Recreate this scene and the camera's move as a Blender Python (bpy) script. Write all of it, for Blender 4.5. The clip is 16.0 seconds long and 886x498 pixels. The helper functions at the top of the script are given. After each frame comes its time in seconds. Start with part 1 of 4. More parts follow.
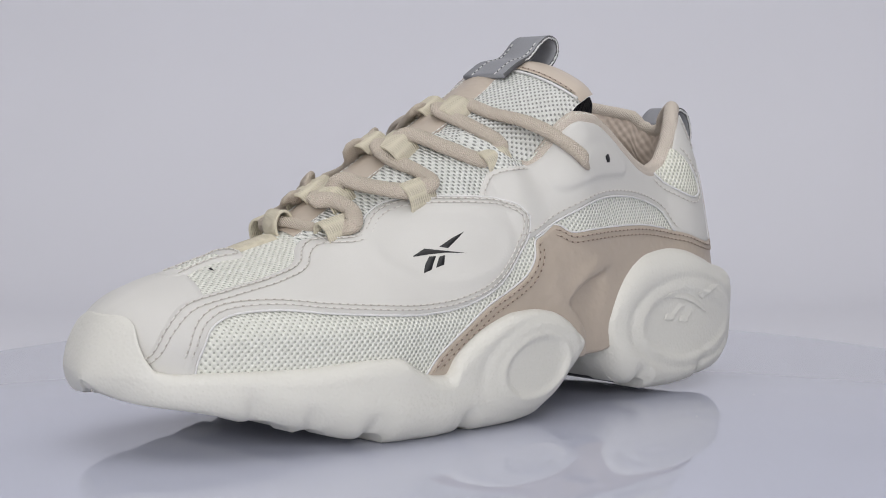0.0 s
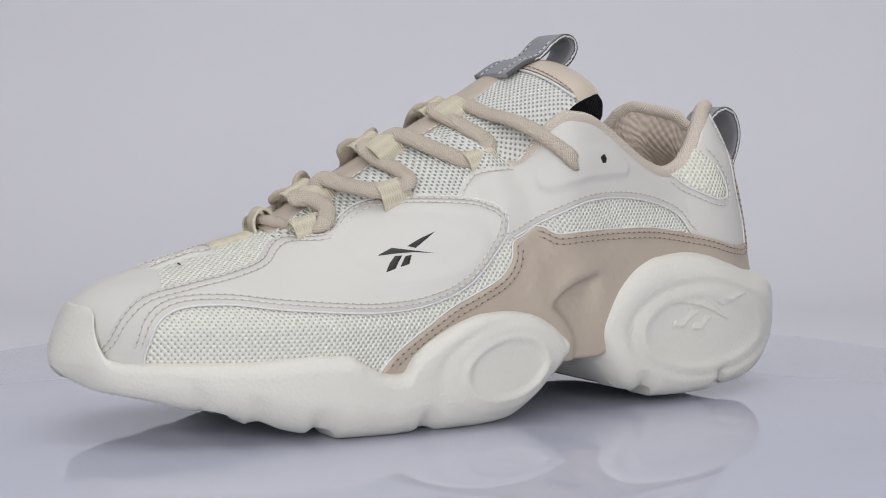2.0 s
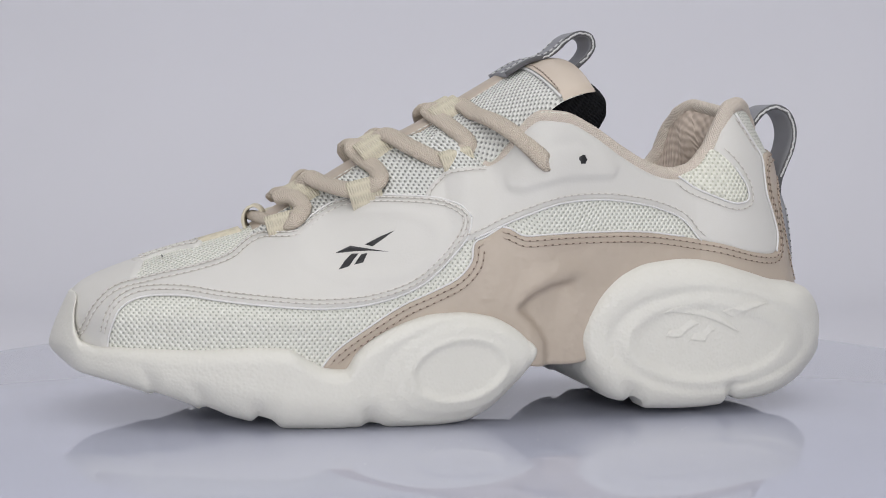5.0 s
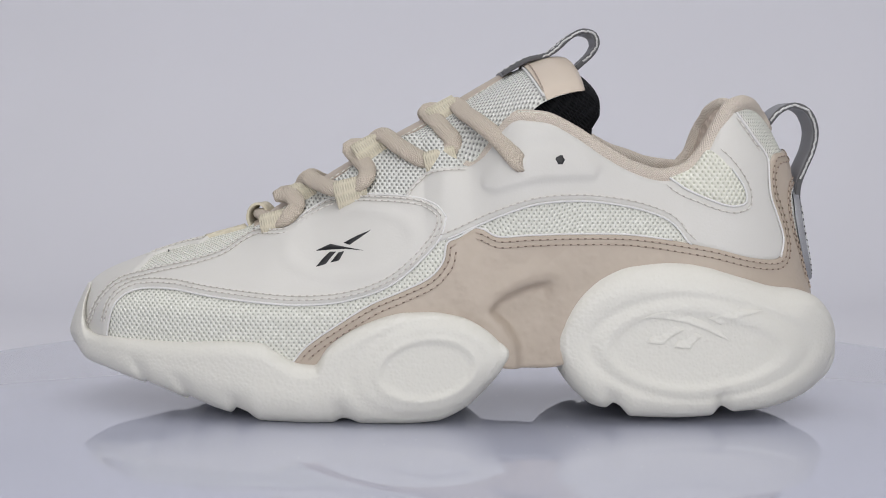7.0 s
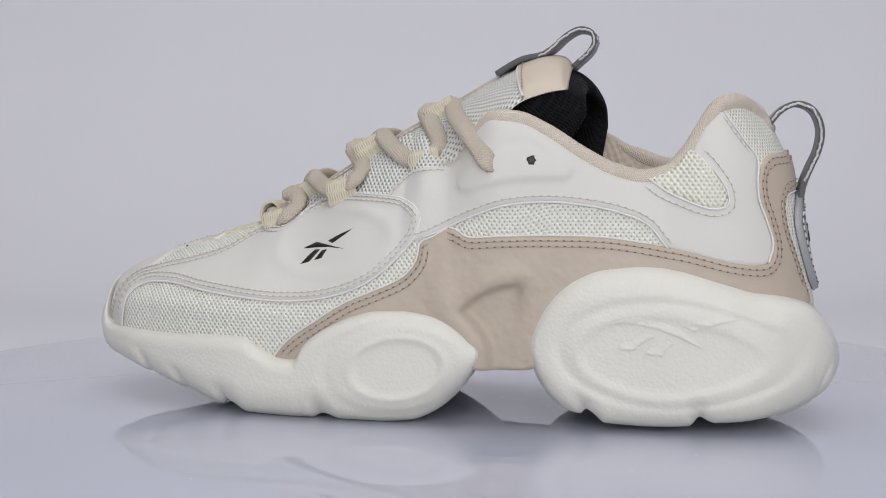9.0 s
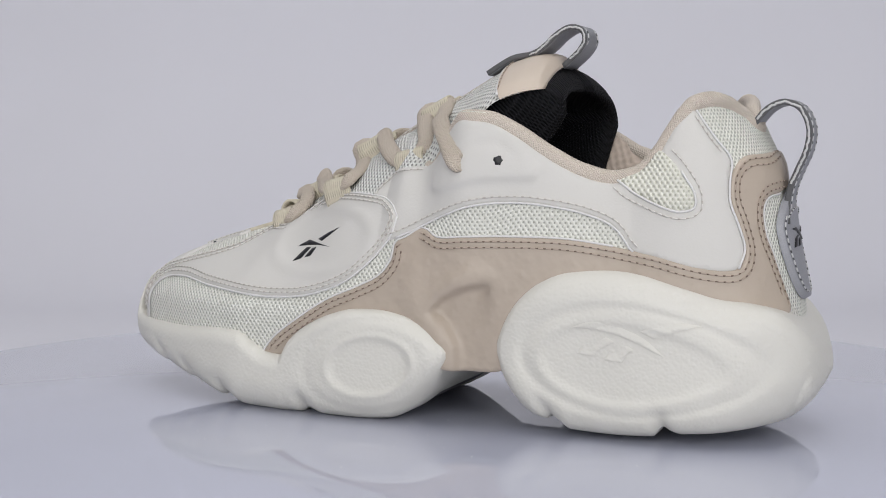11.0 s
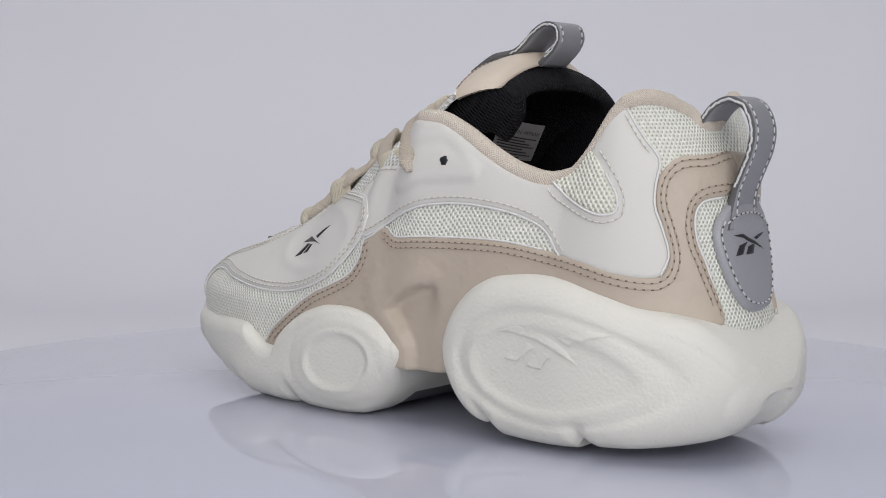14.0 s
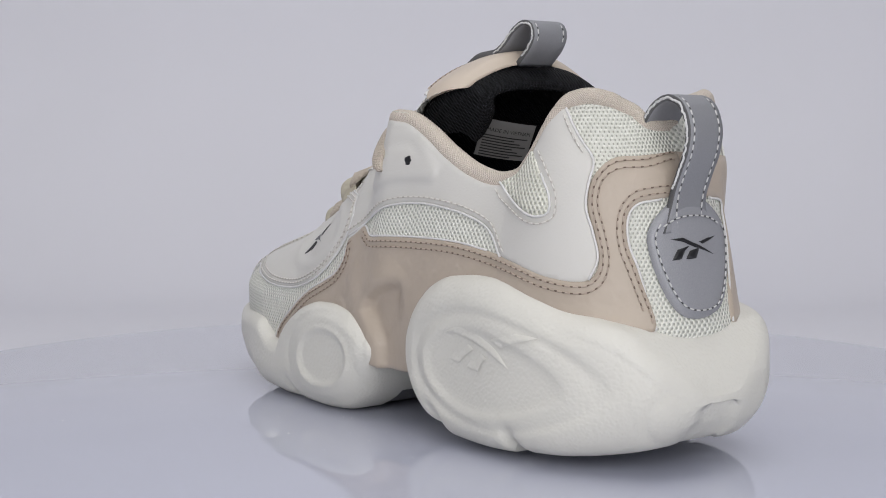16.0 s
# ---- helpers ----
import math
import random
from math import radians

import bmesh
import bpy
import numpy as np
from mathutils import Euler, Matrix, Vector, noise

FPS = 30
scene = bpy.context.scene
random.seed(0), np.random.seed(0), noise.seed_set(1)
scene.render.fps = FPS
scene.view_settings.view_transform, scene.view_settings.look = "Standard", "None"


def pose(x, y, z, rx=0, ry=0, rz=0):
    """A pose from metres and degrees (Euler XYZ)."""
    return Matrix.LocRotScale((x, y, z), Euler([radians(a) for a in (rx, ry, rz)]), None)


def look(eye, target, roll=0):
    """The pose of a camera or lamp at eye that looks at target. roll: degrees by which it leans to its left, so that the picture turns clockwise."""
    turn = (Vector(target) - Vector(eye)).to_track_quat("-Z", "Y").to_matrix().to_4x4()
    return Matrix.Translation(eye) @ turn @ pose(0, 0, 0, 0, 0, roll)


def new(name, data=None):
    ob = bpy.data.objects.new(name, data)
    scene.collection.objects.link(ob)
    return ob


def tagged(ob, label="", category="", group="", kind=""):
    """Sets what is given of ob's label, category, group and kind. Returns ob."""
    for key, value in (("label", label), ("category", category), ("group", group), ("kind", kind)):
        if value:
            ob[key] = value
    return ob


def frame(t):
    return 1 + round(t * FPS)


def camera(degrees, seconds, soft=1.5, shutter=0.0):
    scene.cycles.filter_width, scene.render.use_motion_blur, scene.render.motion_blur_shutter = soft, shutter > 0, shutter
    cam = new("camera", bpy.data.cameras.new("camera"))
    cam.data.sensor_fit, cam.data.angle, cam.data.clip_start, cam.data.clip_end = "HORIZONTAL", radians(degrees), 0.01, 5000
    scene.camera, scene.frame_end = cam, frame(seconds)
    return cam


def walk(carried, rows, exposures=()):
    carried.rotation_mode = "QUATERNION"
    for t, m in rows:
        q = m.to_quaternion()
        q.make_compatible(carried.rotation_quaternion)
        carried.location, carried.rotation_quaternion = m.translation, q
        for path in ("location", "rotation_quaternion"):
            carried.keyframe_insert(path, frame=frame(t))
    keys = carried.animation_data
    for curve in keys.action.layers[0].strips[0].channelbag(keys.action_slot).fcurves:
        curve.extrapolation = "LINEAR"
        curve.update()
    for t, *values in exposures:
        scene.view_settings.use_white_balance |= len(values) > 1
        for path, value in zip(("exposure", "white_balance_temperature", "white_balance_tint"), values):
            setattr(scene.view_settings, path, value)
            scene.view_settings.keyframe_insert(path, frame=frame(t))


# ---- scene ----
import functools

TURN = (-0.856498, 0.017083, -0.002081, -0.002225)


def turn_at(t):
    s = (t - 7.5) / 8
    return math.degrees(TURN[0] * s + TURN[1] * s ** 2 + TURN[2] * s ** 3 + TURN[3] * s ** 4)


EYE = pose(0, -0.555, 0.1066, 85.41, 0, 0.36)
cam = camera(35.517, 16.0, soft=1.0)
walk(cam, [(0, EYE), (16, EYE)])

# ---- light ----
world = bpy.data.worlds.new("world")
scene.world = world
world.use_nodes = True
world.node_tree.nodes["Background"].inputs[0].default_value = (0.93, 0.95, 1.0, 1)
world.node_tree.nodes["Background"].inputs[1].default_value = 0.2
scene.view_settings.exposure = 0.0


def softbox(name, eye, target, sx, sy, watts, colour):
    data = bpy.data.lights.new(name, "AREA")
    data.shape, data.size, data.size_y, data.energy, data.color = "RECTANGLE", sx, sy, watts, colour
    ob = new(name, data)
    ob.matrix_world = look(eye, target)
    return ob


softbox("softbox_top", (0.0, -0.1, 1.1), (0, 0.0, 0), 1.5, 1.2, 7.4, (0.995, 0.9875, 0.977))
softbox("softbox_front", (0.02, -1.4, 0.50), (0, 0, 0.05), 2.2, 0.94, 16.2, (0.995, 0.9875, 0.977))

# ---- materials ----


def mat(name, colour, rough=0.5, var=0.06, scale=120.0, bump=0.1, bscale=900.0, dist=0.0002, metal=0.0, spec=0.5, sheen=0.0):
    m = bpy.data.materials.new(name)
    m.use_nodes = True
    nt = m.node_tree
    b = nt.nodes["Principled BSDF"]
    b.inputs["Roughness"].default_value, b.inputs["Metallic"].default_value = rough, metal
    b.inputs["Specular IOR Level"].default_value = spec
    b.inputs["Sheen Weight"].default_value = sheen
    tc = nt.nodes.new("ShaderNodeTexCoord")
    n1 = nt.nodes.new("ShaderNodeTexNoise")
    n1.inputs["Scale"].default_value, n1.inputs["Detail"].default_value = scale, 5
    ramp = nt.nodes.new("ShaderNodeMix")
    ramp.data_type = "RGBA"
    ramp.inputs[6].default_value = (*[c * (1 - var) for c in colour], 1)
    ramp.inputs[7].default_value = (*[min(1, c * (1 + var)) for c in colour], 1)
    nt.links.new(tc.outputs["Object"], n1.inputs["Vector"])
    nt.links.new(n1.outputs["Fac"], ramp.inputs[0])
    nt.links.new(ramp.outputs[2], b.inputs["Base Color"])
    n2 = nt.nodes.new("ShaderNodeTexNoise")
    n2.inputs["Scale"].default_value, n2.inputs["Detail"].default_value = bscale, 3
    nt.links.new(tc.outputs["Object"], n2.inputs["Vector"])
    bp = nt.nodes.new("ShaderNodeBump")
    bp.inputs["Strength"].default_value, bp.inputs["Distance"].default_value = bump, dist
    nt.links.new(n2.outputs["Fac"], bp.inputs["Height"])
    nt.links.new(bp.outputs["Normal"], b.inputs["Normal"])
    return m


LEATHER = mat("white_leather", (0.625, 0.613, 0.584), 0.55, 0.02, 60, 0.15, 1500, 0.0002)
FOAM = mat("cream_foam", (0.695, 0.682, 0.63), 0.5, 0.02, 40, 0.12, 300, 0.0004)
TAUPE = mat("taupe_leather", (0.465, 0.395, 0.326), 0.42, 0.05, 60, 0.2, 250, 0.0004)
GREY = mat("grey_reflective", (0.26, 0.265, 0.285), 0.55, 0.18, 2600, 0.3, 2500, 0.0002, metal=0.2)
THREAD = mat("white_thread", (0.69, 0.67, 0.635), 0.7, 0.05, 900, 0.2, 1500, 0.0002)
THREAD_T = mat("taupe_thread", (0.47, 0.39, 0.325), 0.7, 0.05, 900, 0.2, 1500, 0.0002)
HOLE_T = mat("taupe_needle_hole", (0.17, 0.125, 0.10), 0.8, 0.05, 900, 0.2, 1500, 0.0002)
HOLE_W = mat("grey_needle_hole", (0.50, 0.465, 0.43), 0.8, 0.05, 900, 0.2, 1500, 0.0002)
THREAD_G = mat("pale_grey_thread", (0.60, 0.60, 0.60), 0.7, 0.08, 900, 0.2, 1500, 0.0002)
HOLE_G = mat("dark_grey_needle_hole", (0.08, 0.08, 0.085), 0.8, 0.05, 900, 0.2, 1500, 0.0002)
FRAY = mat("pale_frayed_fibre", (0.62, 0.62, 0.62), 0.9, 0.15, 1500, 0.6, 2500, 0.0004)
EDGE = mat("white_edge", (0.72, 0.715, 0.71), 0.5, 0.02, 200, 0.1, 900, 0.0002)
CAP = mat("smooth_taupe_leather", (0.56, 0.48, 0.40), 0.42, 0.03, 50, 0.08, 1200, 0.0002)
GREY_EDGE = mat("dark_grey_cut_edge", (0.10, 0.10, 0.105), 0.8, 0.2, 1500, 0.4, 2500, 0.0003)
# Lighter copy of GREY: light thrown back at the viewer is in the colour.
GREY_PATCH = mat("lit_grey_reflective", (0.33, 0.335, 0.36), 0.5, 0.2, 2600, 0.3, 2500, 0.0002, metal=0.25)
RUBBER = mat("dark_grey_rubber", (0.13, 0.13, 0.14), 0.6, 0.12, 200, 0.3, 900, 0.0003)
INK = mat("black_ink", (0.01, 0.01, 0.012), 0.4, 0.1, 400, 0.05, 900, 0.0001)


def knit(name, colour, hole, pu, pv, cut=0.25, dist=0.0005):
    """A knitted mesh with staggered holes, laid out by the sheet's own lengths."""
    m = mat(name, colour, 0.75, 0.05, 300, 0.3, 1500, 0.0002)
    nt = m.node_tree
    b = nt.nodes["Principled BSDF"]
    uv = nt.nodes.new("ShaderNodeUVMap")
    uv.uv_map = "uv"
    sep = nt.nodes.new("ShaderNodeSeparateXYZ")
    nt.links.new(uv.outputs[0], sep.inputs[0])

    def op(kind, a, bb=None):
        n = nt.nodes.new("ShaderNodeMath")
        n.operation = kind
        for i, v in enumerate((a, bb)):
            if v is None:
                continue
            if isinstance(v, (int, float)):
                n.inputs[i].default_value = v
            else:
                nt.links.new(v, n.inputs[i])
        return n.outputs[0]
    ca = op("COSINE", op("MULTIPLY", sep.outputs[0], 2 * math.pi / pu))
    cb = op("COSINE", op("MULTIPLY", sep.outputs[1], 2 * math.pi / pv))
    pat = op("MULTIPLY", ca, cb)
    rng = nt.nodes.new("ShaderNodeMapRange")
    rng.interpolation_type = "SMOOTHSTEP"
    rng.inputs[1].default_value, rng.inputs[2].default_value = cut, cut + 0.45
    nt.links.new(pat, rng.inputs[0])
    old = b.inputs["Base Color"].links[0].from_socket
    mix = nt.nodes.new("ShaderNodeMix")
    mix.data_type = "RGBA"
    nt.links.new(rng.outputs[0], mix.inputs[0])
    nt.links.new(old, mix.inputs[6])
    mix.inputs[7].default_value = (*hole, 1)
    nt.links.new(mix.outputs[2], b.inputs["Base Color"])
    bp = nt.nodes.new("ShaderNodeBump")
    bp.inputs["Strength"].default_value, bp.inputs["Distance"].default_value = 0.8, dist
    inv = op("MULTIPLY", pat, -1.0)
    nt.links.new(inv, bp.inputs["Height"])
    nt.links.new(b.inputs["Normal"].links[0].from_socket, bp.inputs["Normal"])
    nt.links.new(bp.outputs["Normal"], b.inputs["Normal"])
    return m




def pebble(m, scale, strength, dist):
    """Adds a fine grain of rounded cells to a material's relief."""
    nt = m.node_tree
    b = nt.nodes["Principled BSDF"]
    tc = nt.nodes.new("ShaderNodeTexCoord")
    vo = nt.nodes.new("ShaderNodeTexVoronoi")
    vo.feature = "SMOOTH_F1"
    vo.inputs["Scale"].default_value = scale
    nt.links.new(tc.outputs["Object"], vo.inputs["Vector"])
    bp = nt.nodes.new("ShaderNodeBump")
    bp.invert = True
    bp.inputs["Strength"].default_value, bp.inputs["Distance"].default_value = strength, dist
    nt.links.new(vo.outputs["Distance"], bp.inputs["Height"])
    nt.links.new(b.inputs["Normal"].links[0].from_socket, bp.inputs["Normal"])
    nt.links.new(bp.outputs["Normal"], b.inputs["Normal"])


pebble(FOAM, 850, 0.45, 0.0004)
pebble(TAUPE, 480, 0.35, 0.0004)
pebble(TAUPE, 230, 0.5, 0.0008)
pebble(LEATHER, 1300, 0.10, 0.0003)
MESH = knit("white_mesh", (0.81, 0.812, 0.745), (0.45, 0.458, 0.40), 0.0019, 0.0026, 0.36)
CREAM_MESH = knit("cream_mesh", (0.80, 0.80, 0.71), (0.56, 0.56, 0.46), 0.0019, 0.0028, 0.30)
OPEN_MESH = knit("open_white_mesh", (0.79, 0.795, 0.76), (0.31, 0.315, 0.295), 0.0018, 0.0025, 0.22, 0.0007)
LACE = knit("beige_lace", (0.57, 0.50, 0.42), (0.51, 0.44, 0.365), 0.0009, 0.0011, 0.1, 0.00025)
WEB = knit("beige_webbing", (0.62, 0.57, 0.45), (0.56, 0.51, 0.40), 0.0075, 0.0010, 0.1, 0.0002)
RIM = knit("taupe_knit", (0.64, 0.57, 0.495), (0.59, 0.52, 0.45), 0.0009, 0.0012, 0.1, 0.0002)
# HONEY has no holes; its darker colour paints soft shading between the bumps.
HONEY = knit("taupe_honeycomb", (0.55, 0.46, 0.39), (0.515, 0.43, 0.365), 0.0040, 0.0046, 0.1, 0.0004)
BLACK = knit("black_knit", (0.009, 0.009, 0.011), (0.002, 0.002, 0.003), 0.0015, 0.0017, 0.1, 0.0004)
BLACK.node_tree.nodes["Principled BSDF"].inputs["Specular IOR Level"].default_value = 0.15
ACRYL = mat("white_acrylic", (0.485, 0.503, 0.600), 0.03, 0.01, 20, 0.0, 900, 0.0001)
ACRYL.node_tree.nodes["Principled BSDF"].inputs["IOR"].default_value = 2.0
PAPER = mat("backdrop_paper", (0.70, 0.70, 0.75), 0.9, 0.02, 6, 0.02, 300, 0.0002)

# ---- surface of the upper ----
# surface begin


def pchip(pts):
    xs = [p[0] for p in pts]
    ys = [p[1] for p in pts]
    n = len(xs)
    d = [(ys[i + 1] - ys[i]) / (xs[i + 1] - xs[i]) for i in range(n - 1)]
    s = [d[0]] + [0 if d[i - 1] * d[i] <= 0 else 2 * d[i - 1] * d[i] / (d[i - 1] + d[i]) for i in range(1, n - 1)] + [d[-1]]

    def f(x):
        if x <= xs[0]:
            return ys[0]
        if x >= xs[-1]:
            return ys[-1]
        lo, hi = 0, n - 1
        while hi - lo > 1:
            k = (lo + hi) // 2
            if xs[k] <= x:
                lo = k
            else:
                hi = k
        h = xs[hi] - xs[lo]
        q = (x - xs[lo]) / h
        return (ys[lo] * (1 + 2 * q) * (1 - q) ** 2 + s[lo] * h * q * (1 - q) ** 2
                + ys[hi] * q * q * (3 - 2 * q) + s[hi] * h * q * q * (q - 1))
    return f


XC = 0.085
LQ = 0.076
UH = XC + LQ
TOE = -0.1505
RIDGE = [(-0.1521, 0.0246), (-0.1512, 0.0367), (-0.1486, 0.0456), (-0.1433, 0.0505), (-0.1336, 0.0550), (-0.1160, 0.0611), (-0.0960, 0.0670), (-0.0799, 0.0720), (-0.0684, 0.0798), (-0.0546, 0.0883), (-0.0409, 0.0967), (-0.0226, 0.1076), (-0.0124, 0.1117)]
COLLAR = [(0.0048, 0.0976), (0.0117, 0.1050), (0.0169, 0.1130), (0.0219, 0.1164), (0.0312, 0.1158), (0.0416, 0.1112), (0.0544, 0.1030), (0.0673, 0.0964), (0.0771, 0.0941), (0.0846, 0.0957), (0.0912, 0.1022), (0.0968, 0.1110), (0.1011, 0.1172), (0.1055, 0.1210), (0.1105, 0.1222)]
top_line = pchip(RIDGE + COLLAR + [(0.1150, 0.1210), (0.1190, 0.1170), (0.1235, 0.1125), (0.1400, 0.1120)])
HEEL = pchip([(z, x) for x, z in [(0.1400, 0.0396), (0.1405, 0.0452), (0.1385, 0.0542), (0.1355, 0.0699), (0.1330, 0.0854), (0.1312, 0.0965), (0.1282, 0.1027), (0.1230, 0.1131), (0.1207, 0.1175)]])
base_line = pchip([(-0.1484, 0.0293), (-0.1060, 0.0267), (-0.0742, 0.0228), (-0.0424, 0.0218), (0.0171, 0.0228), (0.0373, 0.0228), (0.0638, 0.0314), (0.1484, 0.0400)])
CENTRE = pchip([(-0.1580, 0.0220), (-0.1500, 0.0229), (-0.1400, 0.0225), (-0.1250, 0.0202), (-0.1100, 0.0173), (-0.0950, 0.0147), (-0.0800, 0.0124), (-0.0650, 0.0105), (-0.0450, 0.0081), (-0.0300, 0.0060), (0.0000, 0.0030), (0.0300, -0.0010), (0.0600, -0.0050), (0.0900, -0.0080), (0.1400, -0.0112)])
WIDTH = pchip([(-0.1505, 0.0001), (-0.1496, 0.0073), (-0.1470, 0.0162), (-0.1410, 0.0263), (-0.1300, 0.0383), (-0.1200, 0.0428), (-0.1100, 0.0467), (-0.1000, 0.0499), (-0.0850, 0.0535), (-0.0700, 0.0556), (-0.0300, 0.0545), (0.0000, 0.0530), (0.0200, 0.0520), (0.0400, 0.0482), (0.0900, 0.0412)])
POWER = pchip([(-0.15, 1.75), (-0.13, 1.7), (-0.11, 1.6), (-0.08, 1.42), (-0.055, 1.32), (-0.03, 1.6), (0.0, 2.0), (0.03, 3.0)])
OPEN = pchip([(-0.012, 0.0), (-0.004, 0.45), (0.005, 0.68), (0.012, 0.76), (0.026, 0.90), (0.05, 0.88), (0.08, 0.78), (0.106, 0.70), (0.12, 0.62)])
MEDIAL = pchip([(-0.15, 1.0), (-0.10, 0.86), (-0.05, 0.8), (0.0, 0.84), (0.085, 1.0), (0.110, 1.06), (0.130, 1.14), (0.141, 1.16)])
WAIST = 0.04
FLARE = 0.013
INNER_TOP = pchip([(0.030, top_line(0.030)), (0.042, 0.1140), (0.0573, 0.1100), (0.0712, 0.1025), (0.0856, 0.0975), (0.096, 0.0965), (0.1030, 0.1020), (0.1075, 0.1125), (0.1115, 0.1200), (0.1155, 0.1228), (0.1195, 0.1205), (0.1235, 0.1130), (0.140, 0.1120)])


def shape(x, z):
    z1 = top_line(x)
    w = WAIST if z1 > 0.06 else 0.4 * z1 + 0.016
    if z <= w:
        return 1 - 0.08 * ((w - z) / w) ** 2
    h = min(1.0, (z - w) / max(1e-4, z1 - w))
    n, k = POWER(x), OPEN(x)
    b = min(1.0, max(0.0, (x + 0.006) / 0.018))
    b = b * b * (3 - 2 * b)
    return (k + (1 - k) * (1 - h ** n) ** (1 / n)) * (1 - b) + (1 - (1 - k) * h ** 2.4) * b


def surf(u, z):
    """A point of the upper, u along the outside, round the heel and back along the inside."""
    if u > UH:
        x, y, zz = surf(2 * UH - u, z)
        w = CENTRE(x) - y
        k = max(0.0, min(1.0, (z - 0.082) / 0.03)) * max(0.0, min(1.0, (x - 0.070) / 0.03)) * max(0.0, min(1.0, w / 0.014))
        return (x, CENTRE(x) + w * MEDIAL(x) + FLARE * k, zz)
    if u <= XC:
        return (u, CENTRE(u) - WIDTH(u) * shape(u, z), z)
    a = (u - XC) / LQ * math.pi / 2
    m = 2 / 2.25
    x = XC + (HEEL(z) - XC) * math.sin(a) ** m
    return (x, CENTRE(x) - WIDTH(XC) * shape(min(x, 0.12), z) * max(0.0, math.cos(a)) ** m, z)


@functools.lru_cache(maxsize=None)
def zrange(u):
    """The lowest and the highest point of the upper at u."""
    v = min(u, 2 * UH - u)
    low = base_line(surf(v, 0.05)[0])
    line = INNER_TOP if u > UH and v > 0.03 else top_line
    if v <= XC:
        return low, line(v)
    z = 0.11
    for _ in range(24):
        z = 0.5 * (z + line(surf(v, z)[0]))
    return low, z


def normal(u, z):
    h = 4e-4
    p, q = surf(u - h, z), surf(u + h, z)
    r, s = surf(u, z - h), surf(u, z + h)
    a = [q[i] - p[i] for i in range(3)]
    b = [s[i] - r[i] for i in range(3)]
    n = (a[1] * b[2] - a[2] * b[1], a[2] * b[0] - a[0] * b[2], a[0] * b[1] - a[1] * b[0])
    le = math.sqrt(sum(c * c for c in n)) or 1.0
    return tuple(c / le for c in n)


# surface end


# ---- builders ----


def link(name, verts, faces, material, parent=None, label="", smooth=True, uvs=None):
    me = bpy.data.meshes.new(name)
    me.from_pydata(verts, [], faces)
    if smooth:
        me.polygons.foreach_set("use_smooth", [True] * len(me.polygons))
    if uvs is not None:
        lay = me.uv_layers.new(name="uv")
        for lp in me.loops:
            lay.data[lp.index].uv = uvs[lp.vertex_index]
    me.materials.append(material)
    me.update()
    ob = new(name, me)
    if parent is not None:
        ob.parent = parent
    return tagged(ob, label)


def grid_faces(nu, nv, closed_u=False, closed_v=False):
    out = []
    for i in range(nu - (0 if closed_u else 1)):
        for j in range(nv - (0 if closed_v else 1)):
            a, b = i * nv + j, ((i + 1) % nu) * nv + j
            c, d = ((i + 1) % nu) * nv + (j + 1) % nv, i * nv + (j + 1) % nv
            out.append((a, b, c, d))
    return out


def spline(pts, closed=False, step=0.002, sharp=()):
    """Centripetal curve through the points, evenly stepped; the numbers in sharp stay corners."""
    P = [Vector(p) for p in pts]
    n = len(P)
    out = []
    for i in range(n if closed else n - 1):
        p1, p2 = P[i], P[(i + 1) % n]
        p0 = P[i - 1] if (closed or i > 0) else p1 * 2 - p2
        p3 = P[(i + 2) % n] if (closed or i + 2 < n) else p2 * 2 - p1
        if i in sharp:
            p0 = p1 * 2 - p2
        if (i + 1) % n in sharp:
            p3 = p2 * 2 - p1
        d01, d12, d23 = [max(1e-6, (b - a).length) ** 0.5 for a, b in ((p0, p1), (p1, p2), (p2, p3))]
        t1, t2, t3 = d01, d01 + d12, d01 + d12 + d23
        k = max(1, int((p2 - p1).length / step))
        for j in range(k):
            t = t1 + (t2 - t1) * j / k
            a1 = p0 * ((t1 - t) / t1) + p1 * (t / t1)
            a2 = p1 * ((t2 - t) / (t2 - t1)) + p2 * ((t - t1) / (t2 - t1))
            a3 = p2 * ((t3 - t) / (t3 - t2)) + p3 * ((t - t2) / (t3 - t2))
            b1 = a1 * ((t2 - t) / t2) + a2 * (t / t2)
            b2 = a2 * ((t3 - t) / (t3 - t1)) + a3 * ((t - t1) / (t3 - t1))
            out.append(b1 * ((t2 - t) / (t2 - t1)) + b2 * ((t - t1) / (t2 - t1)))
    if not closed:
        out.append(P[-1])
    return out


def on_upper(u, z, h):
    p, n = surf(u, z), normal(u, z)
    return (p[0] + n[0] * h, p[1] + n[1] * h, p[2] + n[2] * h)


def edge_distance(points, loop):
    a = np.array([tuple(p) for p in loop])
    b = np.roll(a, -1, 0)
    q = np.array(points)
    best = np.full(len(q), 1e9)
    for s, e in zip(a, b):
        d = e - s
        k = np.clip(((q - s) @ d) / max(1e-12, d @ d), 0, 1)
        best = np.minimum(best, np.hypot(*(q - s - k[:, None] * d).T))
    return best


def inside(points, loop):
    a = np.array([tuple(p) for p in loop])
    b = np.roll(a, -1, 0)
    q = np.array(points)
    odd = np.zeros(len(q), bool)
    for (x0, y0), (x1, y1) in zip(a, b):
        hit = (y0 > q[:, 1]) != (y1 > q[:, 1])
        xx = x0 + (q[:, 1] - y0) * (x1 - x0) / (y1 - y0 if y1 != y0 else 1e-12)
        odd ^= hit & (q[:, 0] < xx)
    return odd


from mathutils.geometry import delaunay_2d_cdt


